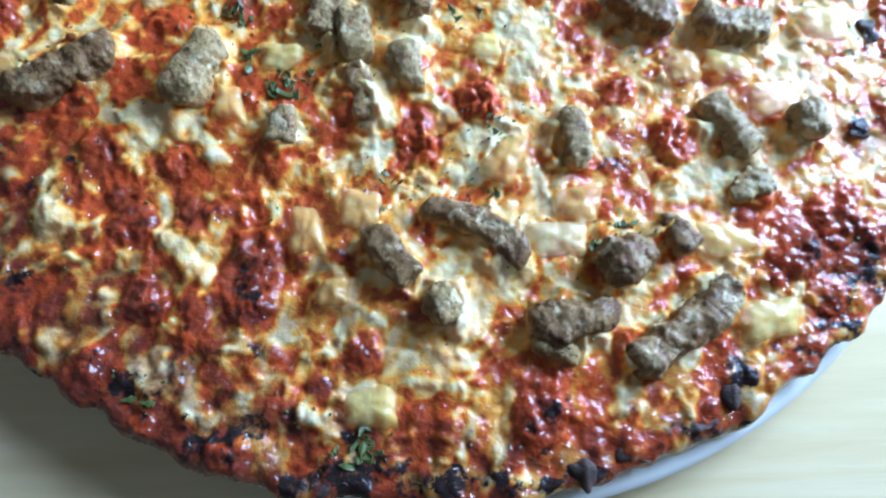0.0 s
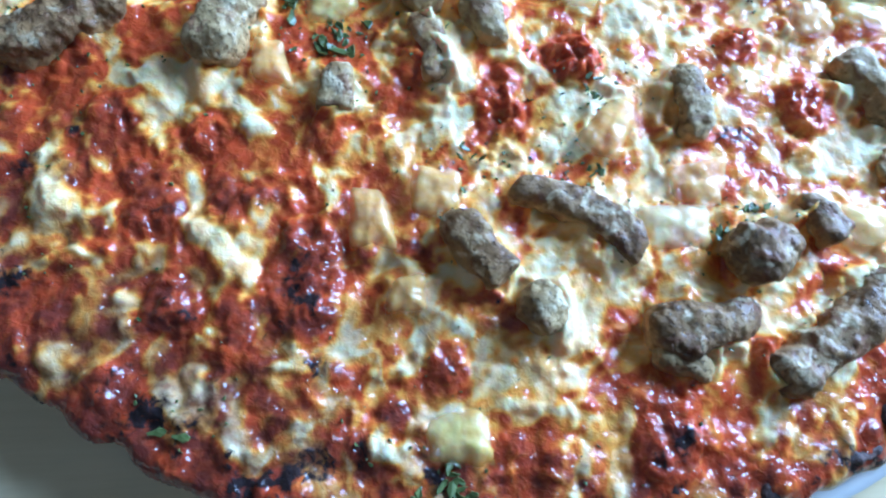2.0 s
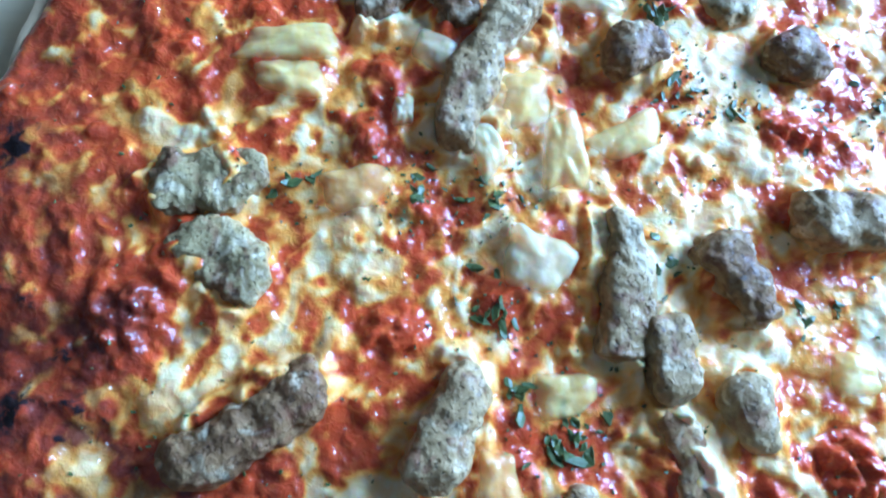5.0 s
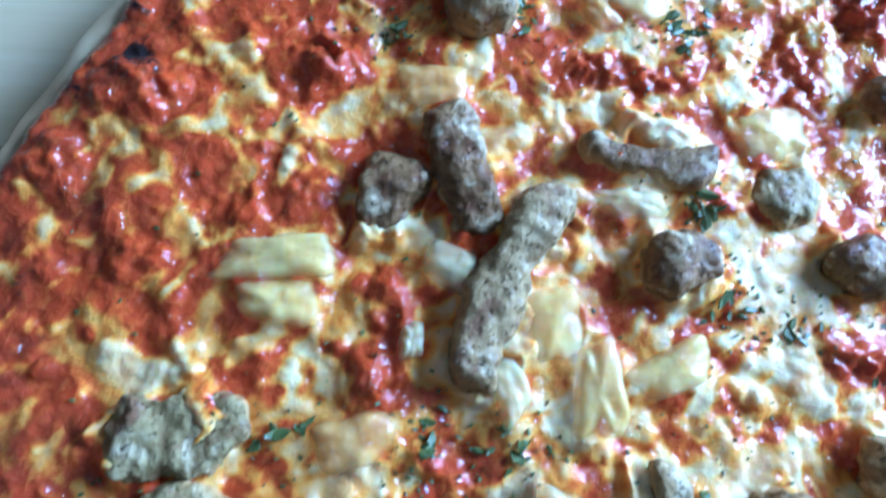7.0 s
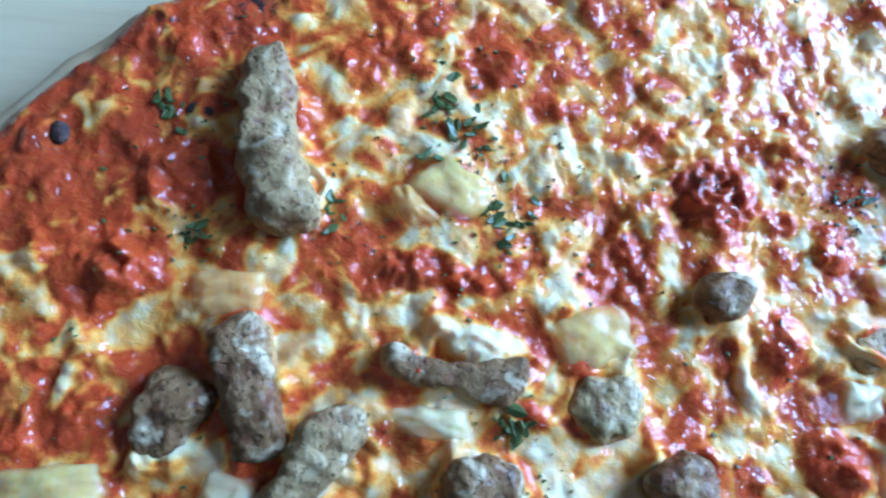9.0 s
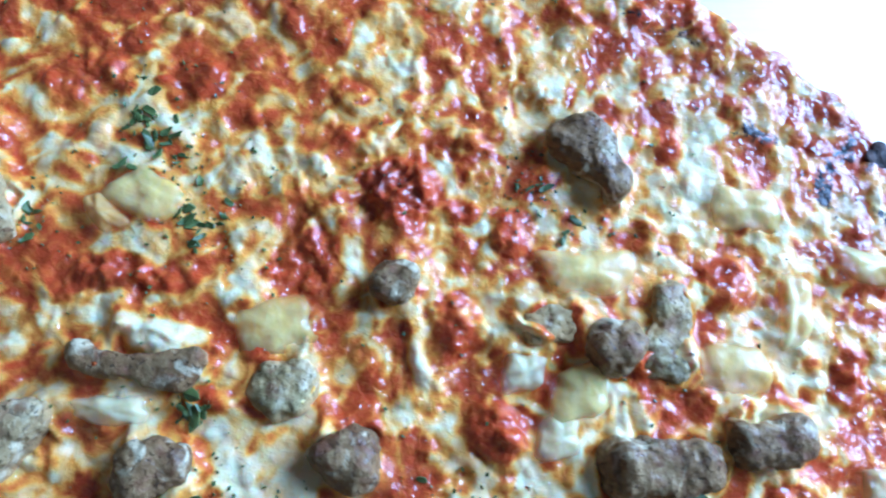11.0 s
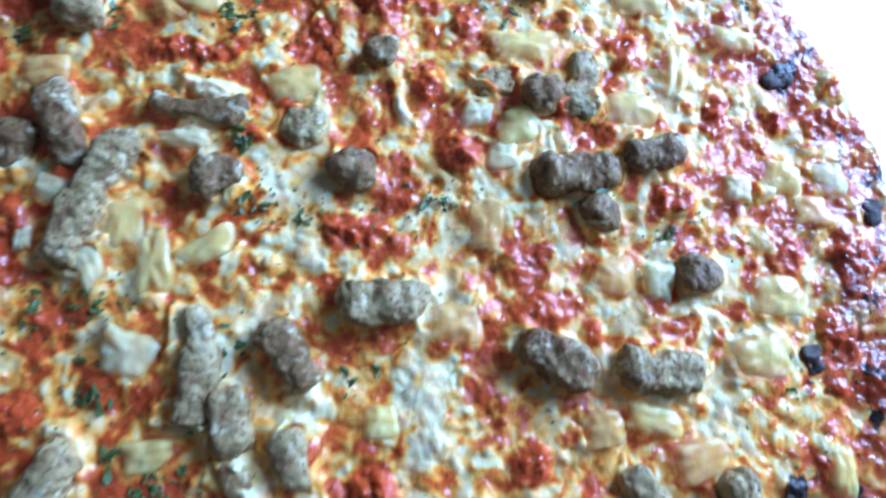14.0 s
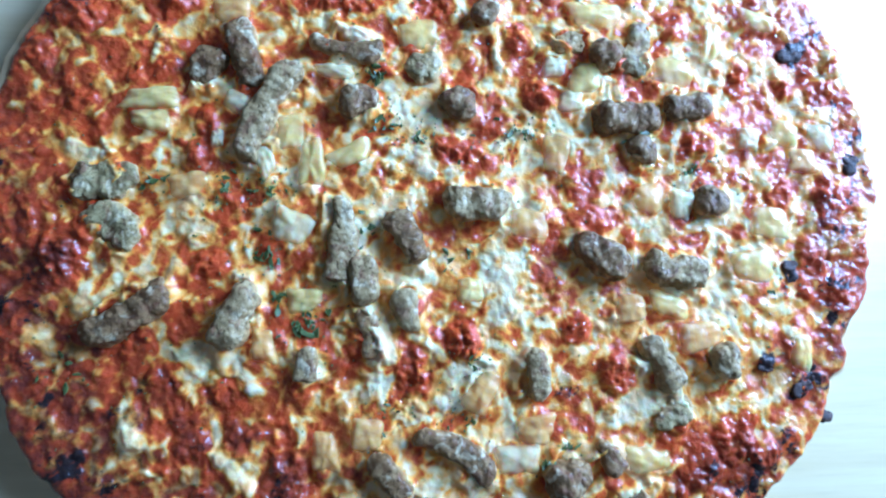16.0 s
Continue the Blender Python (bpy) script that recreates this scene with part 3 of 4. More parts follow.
red_sauce(-5.6, 66.4, 11.7, 15.6)
red_sauce(-42.7, 102.7, 12.9, 15.4)
red_sauce(-113.0, 56.6, 18.5, 16.2)
red_sauce(-86.2, 61.3, 12.6, 10.0)
red_sauce(-94.6, 39.9, 21.2, 13.6)
red_sauce(-35.9, 60.3, 18.0, 8.3)
red_sauce(-115.7, 27.7, 15.8, 10.1)
red_sauce(-40.4, 27.1, 8.3, 8.2)
red_sauce(-70.6, 12.7, 10.1, 15.0)
red_sauce(0.2, 12.4, 11.8, 8.9)
red_sauce(-113.0, -22.0, 19.0, 16.3)
red_sauce(-71.8, -23.6, 13.1, 11.1)
red_sauce(-64.1, -7.2, 11.6, 17.0)
red_sauce(-68.4, -59.9, 11.9, 9.2)
red_sauce(-51.8, -71.0, 14.6, 12.3)
red_sauce(-11.7, -56.7, 11.0, 19.5)
red_sauce(-26.3, -52.7, 14.9, 11.8)
red_sauce(1.1, -45.7, 15.8, 10.4)
red_sauce(-83.2, -67.8, 17.5, 17.4)
red_sauce(30.2, -30.2, 6.8, 11.5)
red_sauce(-29.6, -43.6, 10.1, 14.5)
red_sauce(-10.7, -56.7, 11.1, 27.4)
red_sauce(2.5, -45.9, 11.4, 14.4)
red_sauce(52.8, -56.0, 14.3, 12.7)
red_sauce(-71.3, -61.3, 13.8, 11.7)
red_sauce(-30.1, -46.4, 12.3, 17.0)
red_sauce(81.3, 16.3, 16.2, 12.6)
red_sauce(26.7, -31.2, 9.9, 14.6)
char_patch(101.8, -53.2, 10.4, 10.4)
char_patch(114.1, -61.2, 12.1, 8.6)
char_patch(115.8, 47.8, 12.1, 10.4)
char_patch(111.6, -22.9, 6.9, 10.4)
char_patch(80.4, 8.8, 8.6, 6.9)
char_patch(49.5, -123.2, 20.8, 4.3)
char_patch(-69.3, -113.3, 11.0, 9.8)
char_patch(102.3, -52.5, 6.1, 8.6)
char_patch(81.6, -86.2, 11.0, 13.5)
char_patch(-28.1, -132.3, 13.5, 6.1)
char_patch(-90.6, -60.3, 6.1, 5.5)
char_patch(-67.7, -94.6, 7.3, 6.1)
char_patch(37.8, -60.4, 13.8, 10.4)
char_patch(-99.2, -65.4, 10.4, 6.9)
char_patch(-47.2, -103.5, 8.6, 7.3)
char_patch(-58.4, -124.7, 11.0, 7.3)
char_patch(18.0, -132.2, 17.1, 6.1)
char_patch(57.8, -111.6, 12.2, 8.6)
char_patch(6.3, -131.7, 13.5, 7.3)
char_patch(-110.7, -80.8, 15.5, 10.4)
char_patch(105.7, -76.7, 10.4, 20.7)
char_patch(96.0, -85.0, 10.4, 15.5)
char_patch(125.0, -38.2, 8.6, 10.4)
char_patch(111.3, 82.2, 6.3, 9.4)
char_patch(114.4, 49.9, 8.4, 6.3)
char_patch(85.1, 87.0, 9.4, 7.3)
char_patch(98.9, 75.0, 8.4, 6.3)
char_patch(-8.9, -133.2, 13.5, 6.1)
char_patch(-39.2, -131.9, 11.0, 6.1)
browned(-99.3, -66.6, 45.0, 28.2, .55)
browned(-73.0, -91.7, 51.4, 40.4, .5)
browned(-47.0, -88.6, 18.4, 28.2, .7)
browned(-74.2, -113.0, 36.7, 22.0, .7)
browned(83.7, -85.9, 26.9, 29.4, .6)
browned(-82.8, 77.4, 21.3, 16.0, .45)
browned(-61.3, -74.1, 31.1, 20.7, .4)
browned(18.9, -125.5, 36.7, 14.7, .35)
browned(125.2, -18.1, 19.0, 44.9, .5)
browned(97.1, -76.7, 25.9, 27.6, .5)
browned(-119.8, -15.0, 24.2, 27.6, .35)
browned(-39.6, -125.4, 36.7, 14.7, .5)
browned(13.8, 76.3, 16.0, 13.3, .5)
browned(10.3, 77.7, 16.7, 12.5, .4)
# next two: shade left of sausage pieces, put into the sauce's colour
browned(-32.7, -40.8, 8.4, 11.3, .7)
browned(22.7, -56.2, 6.1, 13.5, .6)
# darker brown stretches along the left of two more sausage pieces
browned(-33.1, 22.8, 12.5, 9.4, .4)
browned(-69.0, 12.7, 7.6, 12.7, .6)
sausage(-73.3, 38.3, 14.0, 10.0, 62, BROWNED)
sausage(-61.5, 43.0, 21.5, 9.6, -73, BROWNED)
sausage(-62.4, 33.6, 4.2, 4.2, -17, PALE)
sausage(-54.1, 24.5, 35.1, 8.9, -116, PALE)
sausage(-31.6, 46.4, 23.3, 6.4, -10, BROWNED)
sausage(-7.4, 40.9, 12.0, 8.9, 6, CRUMBLY)
sausage(-27.5, 27.6, 12.5, 10.0, 20, BROWNED)
sausage(4.4, 28.8, 11.4, 10.4, -128, BROWNED)
sausage(12.7, 57.7, 9.0, 8.9, -71, BROWNED)
sausage(51.3, 45.8, 10.4, 10.4, -43, BROWNED)
sausage(40.5, 50.5, 10.7, 6.3, -3, CRUMBLY)
sausage(62.0, 48.4, 17.2, 8.9, -108, CRUMBLY)
sausage(57.9, 25.0, 22.0, 11.0, -1, BROWNED)
sausage(62.6, 14.7, 10.6, 8.0, -39, BROWNED)
sausage(78.5, 29.4, 16.8, 8.4, 7, BROWNED)
sausage(49.8, 81.4, 19.5, 9.2, -50, BROWNED)
sausage(9.3, -2.6, 21.1, 10.0, -2, PALE)
sausage(-34.1, -16.2, 29.0, 8.4, -96, PALE)
sausage(-25.6, -27.4, 15.9, 9.4, -85, PALE)
sausage(-24.1, -43.4, 14.6, 5.6, -75, CRUMBLY)
sausage(-12.9, -15.0, 20.3, 9.9, -59, BROWNED)
sausage(-11.8, -36.2, 14.2, 8.6, -75, PALE)
sausage(-103.0, 3.4, 19.1, 11.0, 5, CRUMBLY)
sausage(-100.2, -11.7, 17.6, 10.3, -36, CRUMBLY)
sausage(-94.0, -36.8, 28.0, 10.1, 31, BROWNED)
sausage(-62.8, -37.8, 21.1, 9.4, 66, PALE)
sausage(-41.8, -52.9, 11.8, 7.0, -94, PALE)
sausage(27.3, -55.7, 16.0, 7.6, -86, PALE)
sausage(48.2, -18.9, 19.3, 11.4, -33, BROWNED)
sausage(73.4, -22.8, 22.1, 10.4, -7, PALE)
sausage(85.4, -1.5, 11.6, 8.3, -17, BROWNED)
sausage(66.2, -53.4, 18.7, 9.2, -60, PALE)
sausage(86.3, -52.1, 10.1, 10.0, -0, PALE)
sausage(70.4, -68.1, 13.6, 8.6, 25, CRUMBLY)
sausage(1.6, -80.2, 26.8, 7.3, -30, BROWNED)
sausage(-17.0, -85.6, 17.2, 8.3, -53, BROWNED)
sausage(-5.8, -96.1, 9.2, 9.2, -44, PALE)
sausage(36.0, -86.4, 14.3, 10.4, 10, BROWNED)
sausage(49.6, -80.9, 12.2, 7.3, -58, BROWNED)
sausage(23.0, -99.6, 21.3, 9.6, 9, BROWNED)
sausage(18.8, -106.3, 11.3, 6.7, -34, PALE)
sausage(49.1, -100.0, 35.8, 9.6, 36, BROWNED)
sausage(-60.7, 82.5, 32.8, 10.2, -80, PALE)
onion(-90.6, 27.4, 18.0, 7.0, 3, CREAM)
onion(-89.8, 21.0, 13.1, 7.7, -6, CREAM)
onion(-64.5, 27.1, 10.1, 7.8, -19, CLEAR)
onion(-48.4, 18.6, 12.5, 10.3, 84, CREAM)
onion(-55.5, 9.5, 11.0, 6.6, -63, CLEAR)
onion(-41.3, 8.4, 15.7, 8.3, -89, CREAM)
onion(-30.4, 10.9, 15.2, 7.8, 23, CREAM)
onion(-78.0, 1.5, 12.2, 8.3, 14, PEACH)
onion(-9.2, 51.6, 14.7, 10.4, 9, CREAM)
onion(-32.6, 75.1, 14.3, 9.3, -31, CREAM)
onion(-39.2, 72.1, 10.0, 5.6, -52, PEACH)
onion(-67.4, 56.9, 12.0, 7.8, 6, PEACH)
onion(-70.7, 15.5, 5.8, 4.3, -87, CLEAR)
onion(-34.8, 38.0, 13.2, 6.1, -6, CLEAR)
onion(80.8, 72.4, 15.6, 10.6, -2, CREAM)
onion(48.4, 59.4, 18.9, 10.0, -3, CREAM)
onion(44.5, 38.1, 11.5, 10.5, 6, CREAM)
onion(34.6, 41.8, 7.9, 7.9, 87, CLEAR)
onion(40.1, 30.0, 9.4, 8.3, -3, CLEAR)
onion(73.6, 41.5, 14.7, 11.5, -3, CREAM)
onion(87.0, 52.1, 16.5, 7.4, 80, CREAM)
onion(103.3, 59.2, 14.9, 7.6, -10, CREAM)
onion(111.0, 21.7, 11.1, 9.9, -9, CREAM)
onion(98.5, 19.7, 7.9, 7.6, -4, CLEAR)
onion(35.5, 12.7, 13.1, 9.2, 85, PEACH)
onion(64.8, -0.7, 13.0, 10.6, -4, PEACH)
onion(75.0, -2.9, 10.2, 8.4, 82, CLEAR)
onion(25.6, -9.8, 13.3, 11.3, 1, PEACH)
onion(105.1, -7.8, 14.3, 11.1, -0, CREAM)
onion(98.3, -22.1, 15.9, 12.0, 1, CREAM)
onion(69.5, -34.8, 13.9, 9.1, -18, CREAM)
onion(57.6, -35.3, 10.1, 9.2, -1, PEACH)
onion(80.3, -43.9, 15.3, 9.5, 14, PEACH)
onion(10.9, -60.9, 15.1, 9.2, 57, PEACH)
onion(26.8, -72.5, 12.3, 9.5, 1, PEACH)
onion(21.5, -80.6, 15.6, 10.5, -0, CLEAR)
onion(-24.2, -73.0, 11.4, 9.9, -89, PEACH)
onion(61.5, -81.9, 16.0, 9.2, -2, CREAM)
onion(68.4, -101.2, 16.5, 10.7, 14, CREAM)
onion(-22.3, -117.5, 12.1, 10.5, -1, CREAM)
onion(-30.0, -92.3, 7.8, 7.2, 6, PEACH)
onion(-35.8, -78.4, 12.2, 7.9, -87, PEACH)
onion(-55.3, -46.4, 10.9, 7.7, -87, PEACH)
onion(-43.2, -32.8, 11.8, 7.9, 8, CREAM)
onion(-47.1, -11.2, 13.4, 10.4, -19, CLEAR)
onion(7.3, -30.5, 9.0, 8.5, 1, CREAM)
onion(123.6, 21.1, 10.5, 9.2, -4, CLEAR)
onion(112.9, -49.0, 13.1, 7.6, 80, CREAM)
onion(116.8, 12.5, 11.0, 10.1, 0, PEACH)
thread(-106.5, 65.9, -93.6, 54.2, 3.1, -0.7, 0.42)
thread(-93.6, 54.2, -81.7, 42.6, 2.9, 0.7, 0.42)
thread(-112.8, 13.8, -105.6, 10.7, 3.2, -0.0, 0.42)
thread(-124.9, 32.2, -119.3, 30.7, 3.2, -0.0, 0.42)
thread(-127.6, 18.3, -122.2, 17.2, 2.7, -0.5, 0.42)
thread(-96.7, 62.7, -89.9, 66.2, 3.6, -0.0, 0.42)
thread(-92.0, 55.9, -82.6, 46.0, 2.6, -0.5, 0.42)
thread(-50.5, 82.6, -40.4, 88.2, 2.9, -0.8, 0.42)
thread(-13.2, 87.7, -8.6, 76.7, 2.8, -0.0, 0.42)
thread(-0.8, 76.0, 4.2, 62.5, 2.6, -0.6, 0.42)
thread(15.0, 52.6, 17.4, 42.8, 3.0, -0.9, 0.42)
thread(-17.4, 72.3, -13.9, 60.1, 2.6, -0.0, 0.42)
thread(-37.6, 53.9, -25.1, 51.6, 3.2, 0.5, 0.42)
thread(-20.9, 15.2, -8.8, 10.3, 4.1, 0.8, 0.42)
thread(-7.8, 9.2, 3.4, 8.4, 4.6, -0.0, 0.42)
thread(6.6, 12.3, 15.0, 15.8, 4.1, -0.0, 0.42)
thread(15.5, 50.5, 19.9, 38.6, 3.2, -1.4, 0.42)
thread(20.8, 25.1, 24.1, 17.9, 3.2, -0.0, 0.42)
thread(-95.4, -86.9, -82.6, -83.0, 3.3, 1.0, 0.42)
thread(-65.6, -79.0, -58.0, -88.1, 4.6, -0.7, 0.42)
thread(-94.5, -73.0, -87.4, -73.9, 6.1, -0.0, 0.42)
thread(-79.3, -54.6, -72.6, -51.5, 5.2, -0.0, 0.42)
thread(-41.8, -66.3, -34.9, -60.7, 4.1, -0.0, 0.42)
thread(-62.9, -96.9, -67.2, -102.6, 2.5, -0.4, 0.42)
thread(-60.7, -116.0, -53.5, -118.4, 3.1, -0.4, 0.42)
thread(-39.2, -114.2, -36.6, -108.0, 3.6, -0.0, 0.42)
thread(-36.6, -115.4, -31.0, -122.8, 4.0, -0.0, 0.42)
thread(-4.3, -115.1, -5.8, -127.3, 5.3, -0.4, 0.42)
thread(-1.5, -120.5, 3.1, -127.9, 3.6, -0.0, 0.42)
thread(-96.2, -80.6, -89.4, -84.4, 3.5, -0.0, 0.42)
thread(-84.9, -95.8, -83.3, -91.5, 4.1, -0.0, 0.42)
thread(-70.5, -107.2, -67.1, -111.6, 3.7, -0.0, 0.42)
thread(1.4, -86.1, -1.1, -102.3, 5.8, -0.7, 0.42)
thread(-4.7, -106.5, 1.1, -115.4, 4.9, -0.0, 0.42)
thread(-118.4, -19.0, -117.2, -8.4, 3.2, -0.4, 0.42)
thread(-112.1, -35.7, -101.7, -31.0, 4.3, 0.5, 0.42)
thread(-75.0, -34.4, -66.3, -33.3, 5.3, -0.0, 0.42)
thread(-77.9, -48.9, -75.2, -56.4, 5.2, -0.0, 0.42)
thread(-69.1, -48.9, -64.3, -54.1, 5.3, -0.0, 0.42)
thread(-61.1, -55.6, -55.9, -60.3, 4.3, -0.0, 0.42)
thread(-76.8, -60.0, -75.6, -64.5, 3.6, -0.0, 0.42)
thread(-92.4, -70.2, -90.2, -75.6, 4.0, -0.0, 0.42)
thread(-21.5, -38.8, -20.7, -47.1, 6.1, -0.0, 0.42)
thread(-22.9, -54.0, -21.9, -64.4, 5.6, -0.6, 0.42)
curd(63.2, -110.5, 6.1, 5.5)
curd(113.0, -48.0, 7.8, 10.4)
curd(-91.2, -73.8, 7.3, 5.5)
curd(-64.2, -79.5, 4.9, 4.9)
curd(-58.9, -86.7, 5.5, 6.7)
curd(-87.5, -101.2, 7.3, 7.3)
curd(-70.0, -118.2, 5.5, 3.7)
curd(-50.3, -131.4, 9.8, 3.7)
curd(34.3, -126.1, 7.3, 4.3)
curd(-116.7, -44.5, 8.6, 6.9)
curd(-102.5, -63.0, 6.0, 9.5)
curd(-92.7, -71.8, 8.6, 12.1)
curd(54.1, -16.1, 6.9, 6.9)
curd(39.4, 17.2, 8.6, 6.9)
curd(-66.5, -107.7, 5.5, 6.1)
curd(-36.0, 41.8, 8.4, 4.2)

# shreds of cheese strewn all over
rng = np.random.RandomState(19)
for k in range(620):
    a, r, t = rng.rand() * 6.283, 134 * math.sqrt(rng.rand()), rng.rand() * 6.283
    x, y, length = r * math.cos(a), r * math.sin(a), 4 + 8 * rng.rand()
    thread(x, y, x + length * math.cos(t), y + length * math.sin(t), 1.3 + 1.3 * rng.rand(), 3 * rng.rand() - 1.5, 0.12 + 0.38 * rng.rand())

# small bits of cheese on the side with more sauce
rng = np.random.RandomState(29)
for k in range(230):
    a, r, w = radians(rng.uniform(150, 285)), 136 * math.sqrt(rng.uniform(0.08, 1)), rng.uniform(1.8, 5.0)
    pool(r * math.cos(a), r * math.sin(a), w, w * rng.uniform(0.6, 1.5), rng.uniform(0.5, 1.2))

# small bubbles all over
rng = np.random.RandomState(7)
for k in range(1900):
    a, r = rng.rand() * 6.283, 138 * math.sqrt(rng.rand())
    w = 1.8 + 4.6 * rng.rand() ** 2
    cut, d = dent(r * math.cos(a), r * math.sin(a), w, w * (0.7 + 0.6 * rng.rand()), 1.5, BX, BY)
    dome = np.sqrt(np.clip(1 - d**2, 0, 1))
    rise[cut] += 0.12 * w * dome
    pale = rng.rand() < 0.3
    cheese[cut] += (0.32 if pale else -0.40) * np.clip(1.2 - d, 0, 1)
    if not pale and w > 3:
        brown[cut] += 0.8 * hot[cut] * dome
        char[cut] += 0.55 * hot[cut] * np.clip(0.9 - d, 0, 1)
cheese = 0.47 + 0.37 * np.tanh((cheese - 0.47) / 0.40) + 0.20 * np.clip(cheese - 0.45, -0.5, 0.6)  # sauce and cheese run into one another
cheese -= 0.12 * np.clip((-62 - GX) / 25, 0, 1)
rise += 0.20 * layered(WX, WY, 3.2, 51, 3) + 0.30 * np.clip(cheese, 0, 1)
fall = np.clip((edge_in + 0.6) / 3.0, 0, 1)
fall = np.sqrt(np.clip(1 - (1 - fall) ** 2, 0, 1))
TOP = Z0 * 1000 + rise * (0.4 + 0.6 * fall) - (1 - fall) * 3.2
TOP = np.maximum(TOP, 1.0)


def height(x, y):
    """The toppings' height over the pizza's base, in millimetres, smoothed over a few."""
    i, j = int(round((x + 149) / STEP)), int(round((y + 149) / STEP))
    return float(TOP[max(i - 4, 0) : i + 5, max(j - 4, 0) : j + 5].mean())


def topping_layer():
    inside = edge_in > -0.6
    index = np.full(inside.shape, -1)
    index[inside] = np.arange(inside.sum())
    co = np.stack([GX[inside], GY[inside], TOP[inside]], 1) / 1000
    a, b, c, d = index[:-1, :-1], index[1:, :-1], index[1:, 1:], index[:-1, 1:]
    ok = (a >= 0) & (b >= 0) & (c >= 0) & (d >= 0)
    quads = np.stack([a[ok], b[ok], c[ok], d[ok]], 1)
    me = bpy.data.meshes.new("sauce_and_cheese")
    me.vertices.add(len(co))
    me.vertices.foreach_set("co", co.astype(np.float32).ravel())
    me.loops.add(quads.size)
    me.loops.foreach_set("vertex_index", quads.ravel().astype(np.int32))
    me.polygons.add(len(quads))
    me.polygons.foreach_set("loop_start", np.arange(0, quads.size, 4, dtype=np.int32))
    me.polygons.foreach_set("use_smooth", np.ones(len(quads), bool))
    me.update(calc_edges=True)
    for name, field in (("cheese", cheese), ("brown", brown), ("char", char)):
        me.attributes.new(name, "FLOAT", "POINT").data.foreach_set("value", np.clip(field[inside], 0, 1).astype(np.float32))
    me.materials.append(TOPPING)
    ob = new("sauce_and_cheese", me)
    ob.parent = pizza
    return tagged(ob, "glossy baked tomato sauce and bubbled melted cheese")


topping_layer()


def crust_shape():
    def wobble(a, k):
        lump = float(lattice(np.array(90 * math.cos(a)), np.array(90 * math.sin(a)), 6.0, 91 + k // 3)) * 0.0007 if 1 < k < 8 else 0
        return float(outline(a)) / 140, lump
    profile = [(0.120, 0.0), (0.1330, 0.0), (0.1375, 0.0007), (0.1394, 0.0020), (0.1398, 0.0034), (0.1390, 0.0044), (0.1368, 0.0048), (0.1335, 0.0045), (0.128, 0.0038), (0.10, 0.0026)]
    return lathe(profile, 720, wobble)


part("crust", crust_shape(), CRUST, pizza, "thin pale baked dough edge, browned in places")


def squared(c):
    return math.copysign(abs(c) ** 0.64, c)


def lump(length, width, tall, seed, rough=0.10, step=0.38, flat_end=False):
    """An uneven lump, millimetres in, metres out. rough: its unevenness."""
    bm = bmesh.new()
    r = random.Random(seed * 17 + 5)
    off = Vector((seed * 7.31, seed * 3.17, seed * 1.73))
    half, ball = length / 2, width / 2
    bend = r.uniform(-0.18, 0.18) * length * max(0.0, 1 - width / length)
    taper = r.uniform(-0.35, 0.35)
    rows, round_ = max(14, int((length + width) / step)), max(18, int(3.0 * width / step))

    def spot(u, a):
        # u runs from end to end; the ends are round
        arc = u * (half - ball + ball * 1.5708)
        if abs(arc) <= half - ball:
            x, thick = arc, 1.0
        else:
            t = (abs(arc) - half + ball) / ball
            x, thick = math.copysign(half - ball + ball * math.sin(t), arc), max(math.cos(t), 0.0)
        p = Vector((x / half, squared(math.cos(a)) * thick, squared(math.sin(a)) * thick))
        n = Vector((math.copysign(math.sqrt(max(0.0, 1 - thick * thick)), x), p.y, p.z))
        x = p.x * half
        if flat_end and x > length * 0.34:
            x = length * 0.34 + (x - length * 0.34) * 0.35
        swell = 1 + 0.32 * noise.noise(Vector((x * 0.11, seed * 3.3, 0))) - taper * x / length
        q = Vector((x, p.y * ball * swell, p.z * tall / 2 * (0.6 + 0.4 * swell)))
        push = noise.noise(q * 0.15 + off) * 1.9 + noise.noise(q * 0.34 + off) * 1.1 + noise.noise(q * 0.7 + off) * 0.6 - abs(noise.noise(q * 1.1 + off)) * 0.35
        q += Vector((n.x * 0.8, n.y, n.z * 0.75)) * push * rough * width
        q.y += bend * (1 - (2 * x / length) ** 2)
        return (q.x / 1000, q.y / 1000, (q.z + tall * 0.32) / 1000)

    rings = [[bm.verts.new(spot(-1 + 2 * i / rows, 6.2832 * k / round_)) for k in range(round_)] for i in range(1, rows)]
    for p, q in zip(rings, rings[1:]):
        for k in range(round_):
            m = (k + 1) % round_
            bm.faces.new((p[k], p[m], q[m], q[k]))
    for ring, u, flip in ((rings[0], -1, True), (rings[-1], 1, False)):
        tip = bm.verts.new(spot(u, 0.0))
        for k in range(round_):
            m = (k + 1) % round_
            bm.faces.new((tip, ring[m], ring[k]) if flip else (tip, ring[k], ring[m]))
    return bm


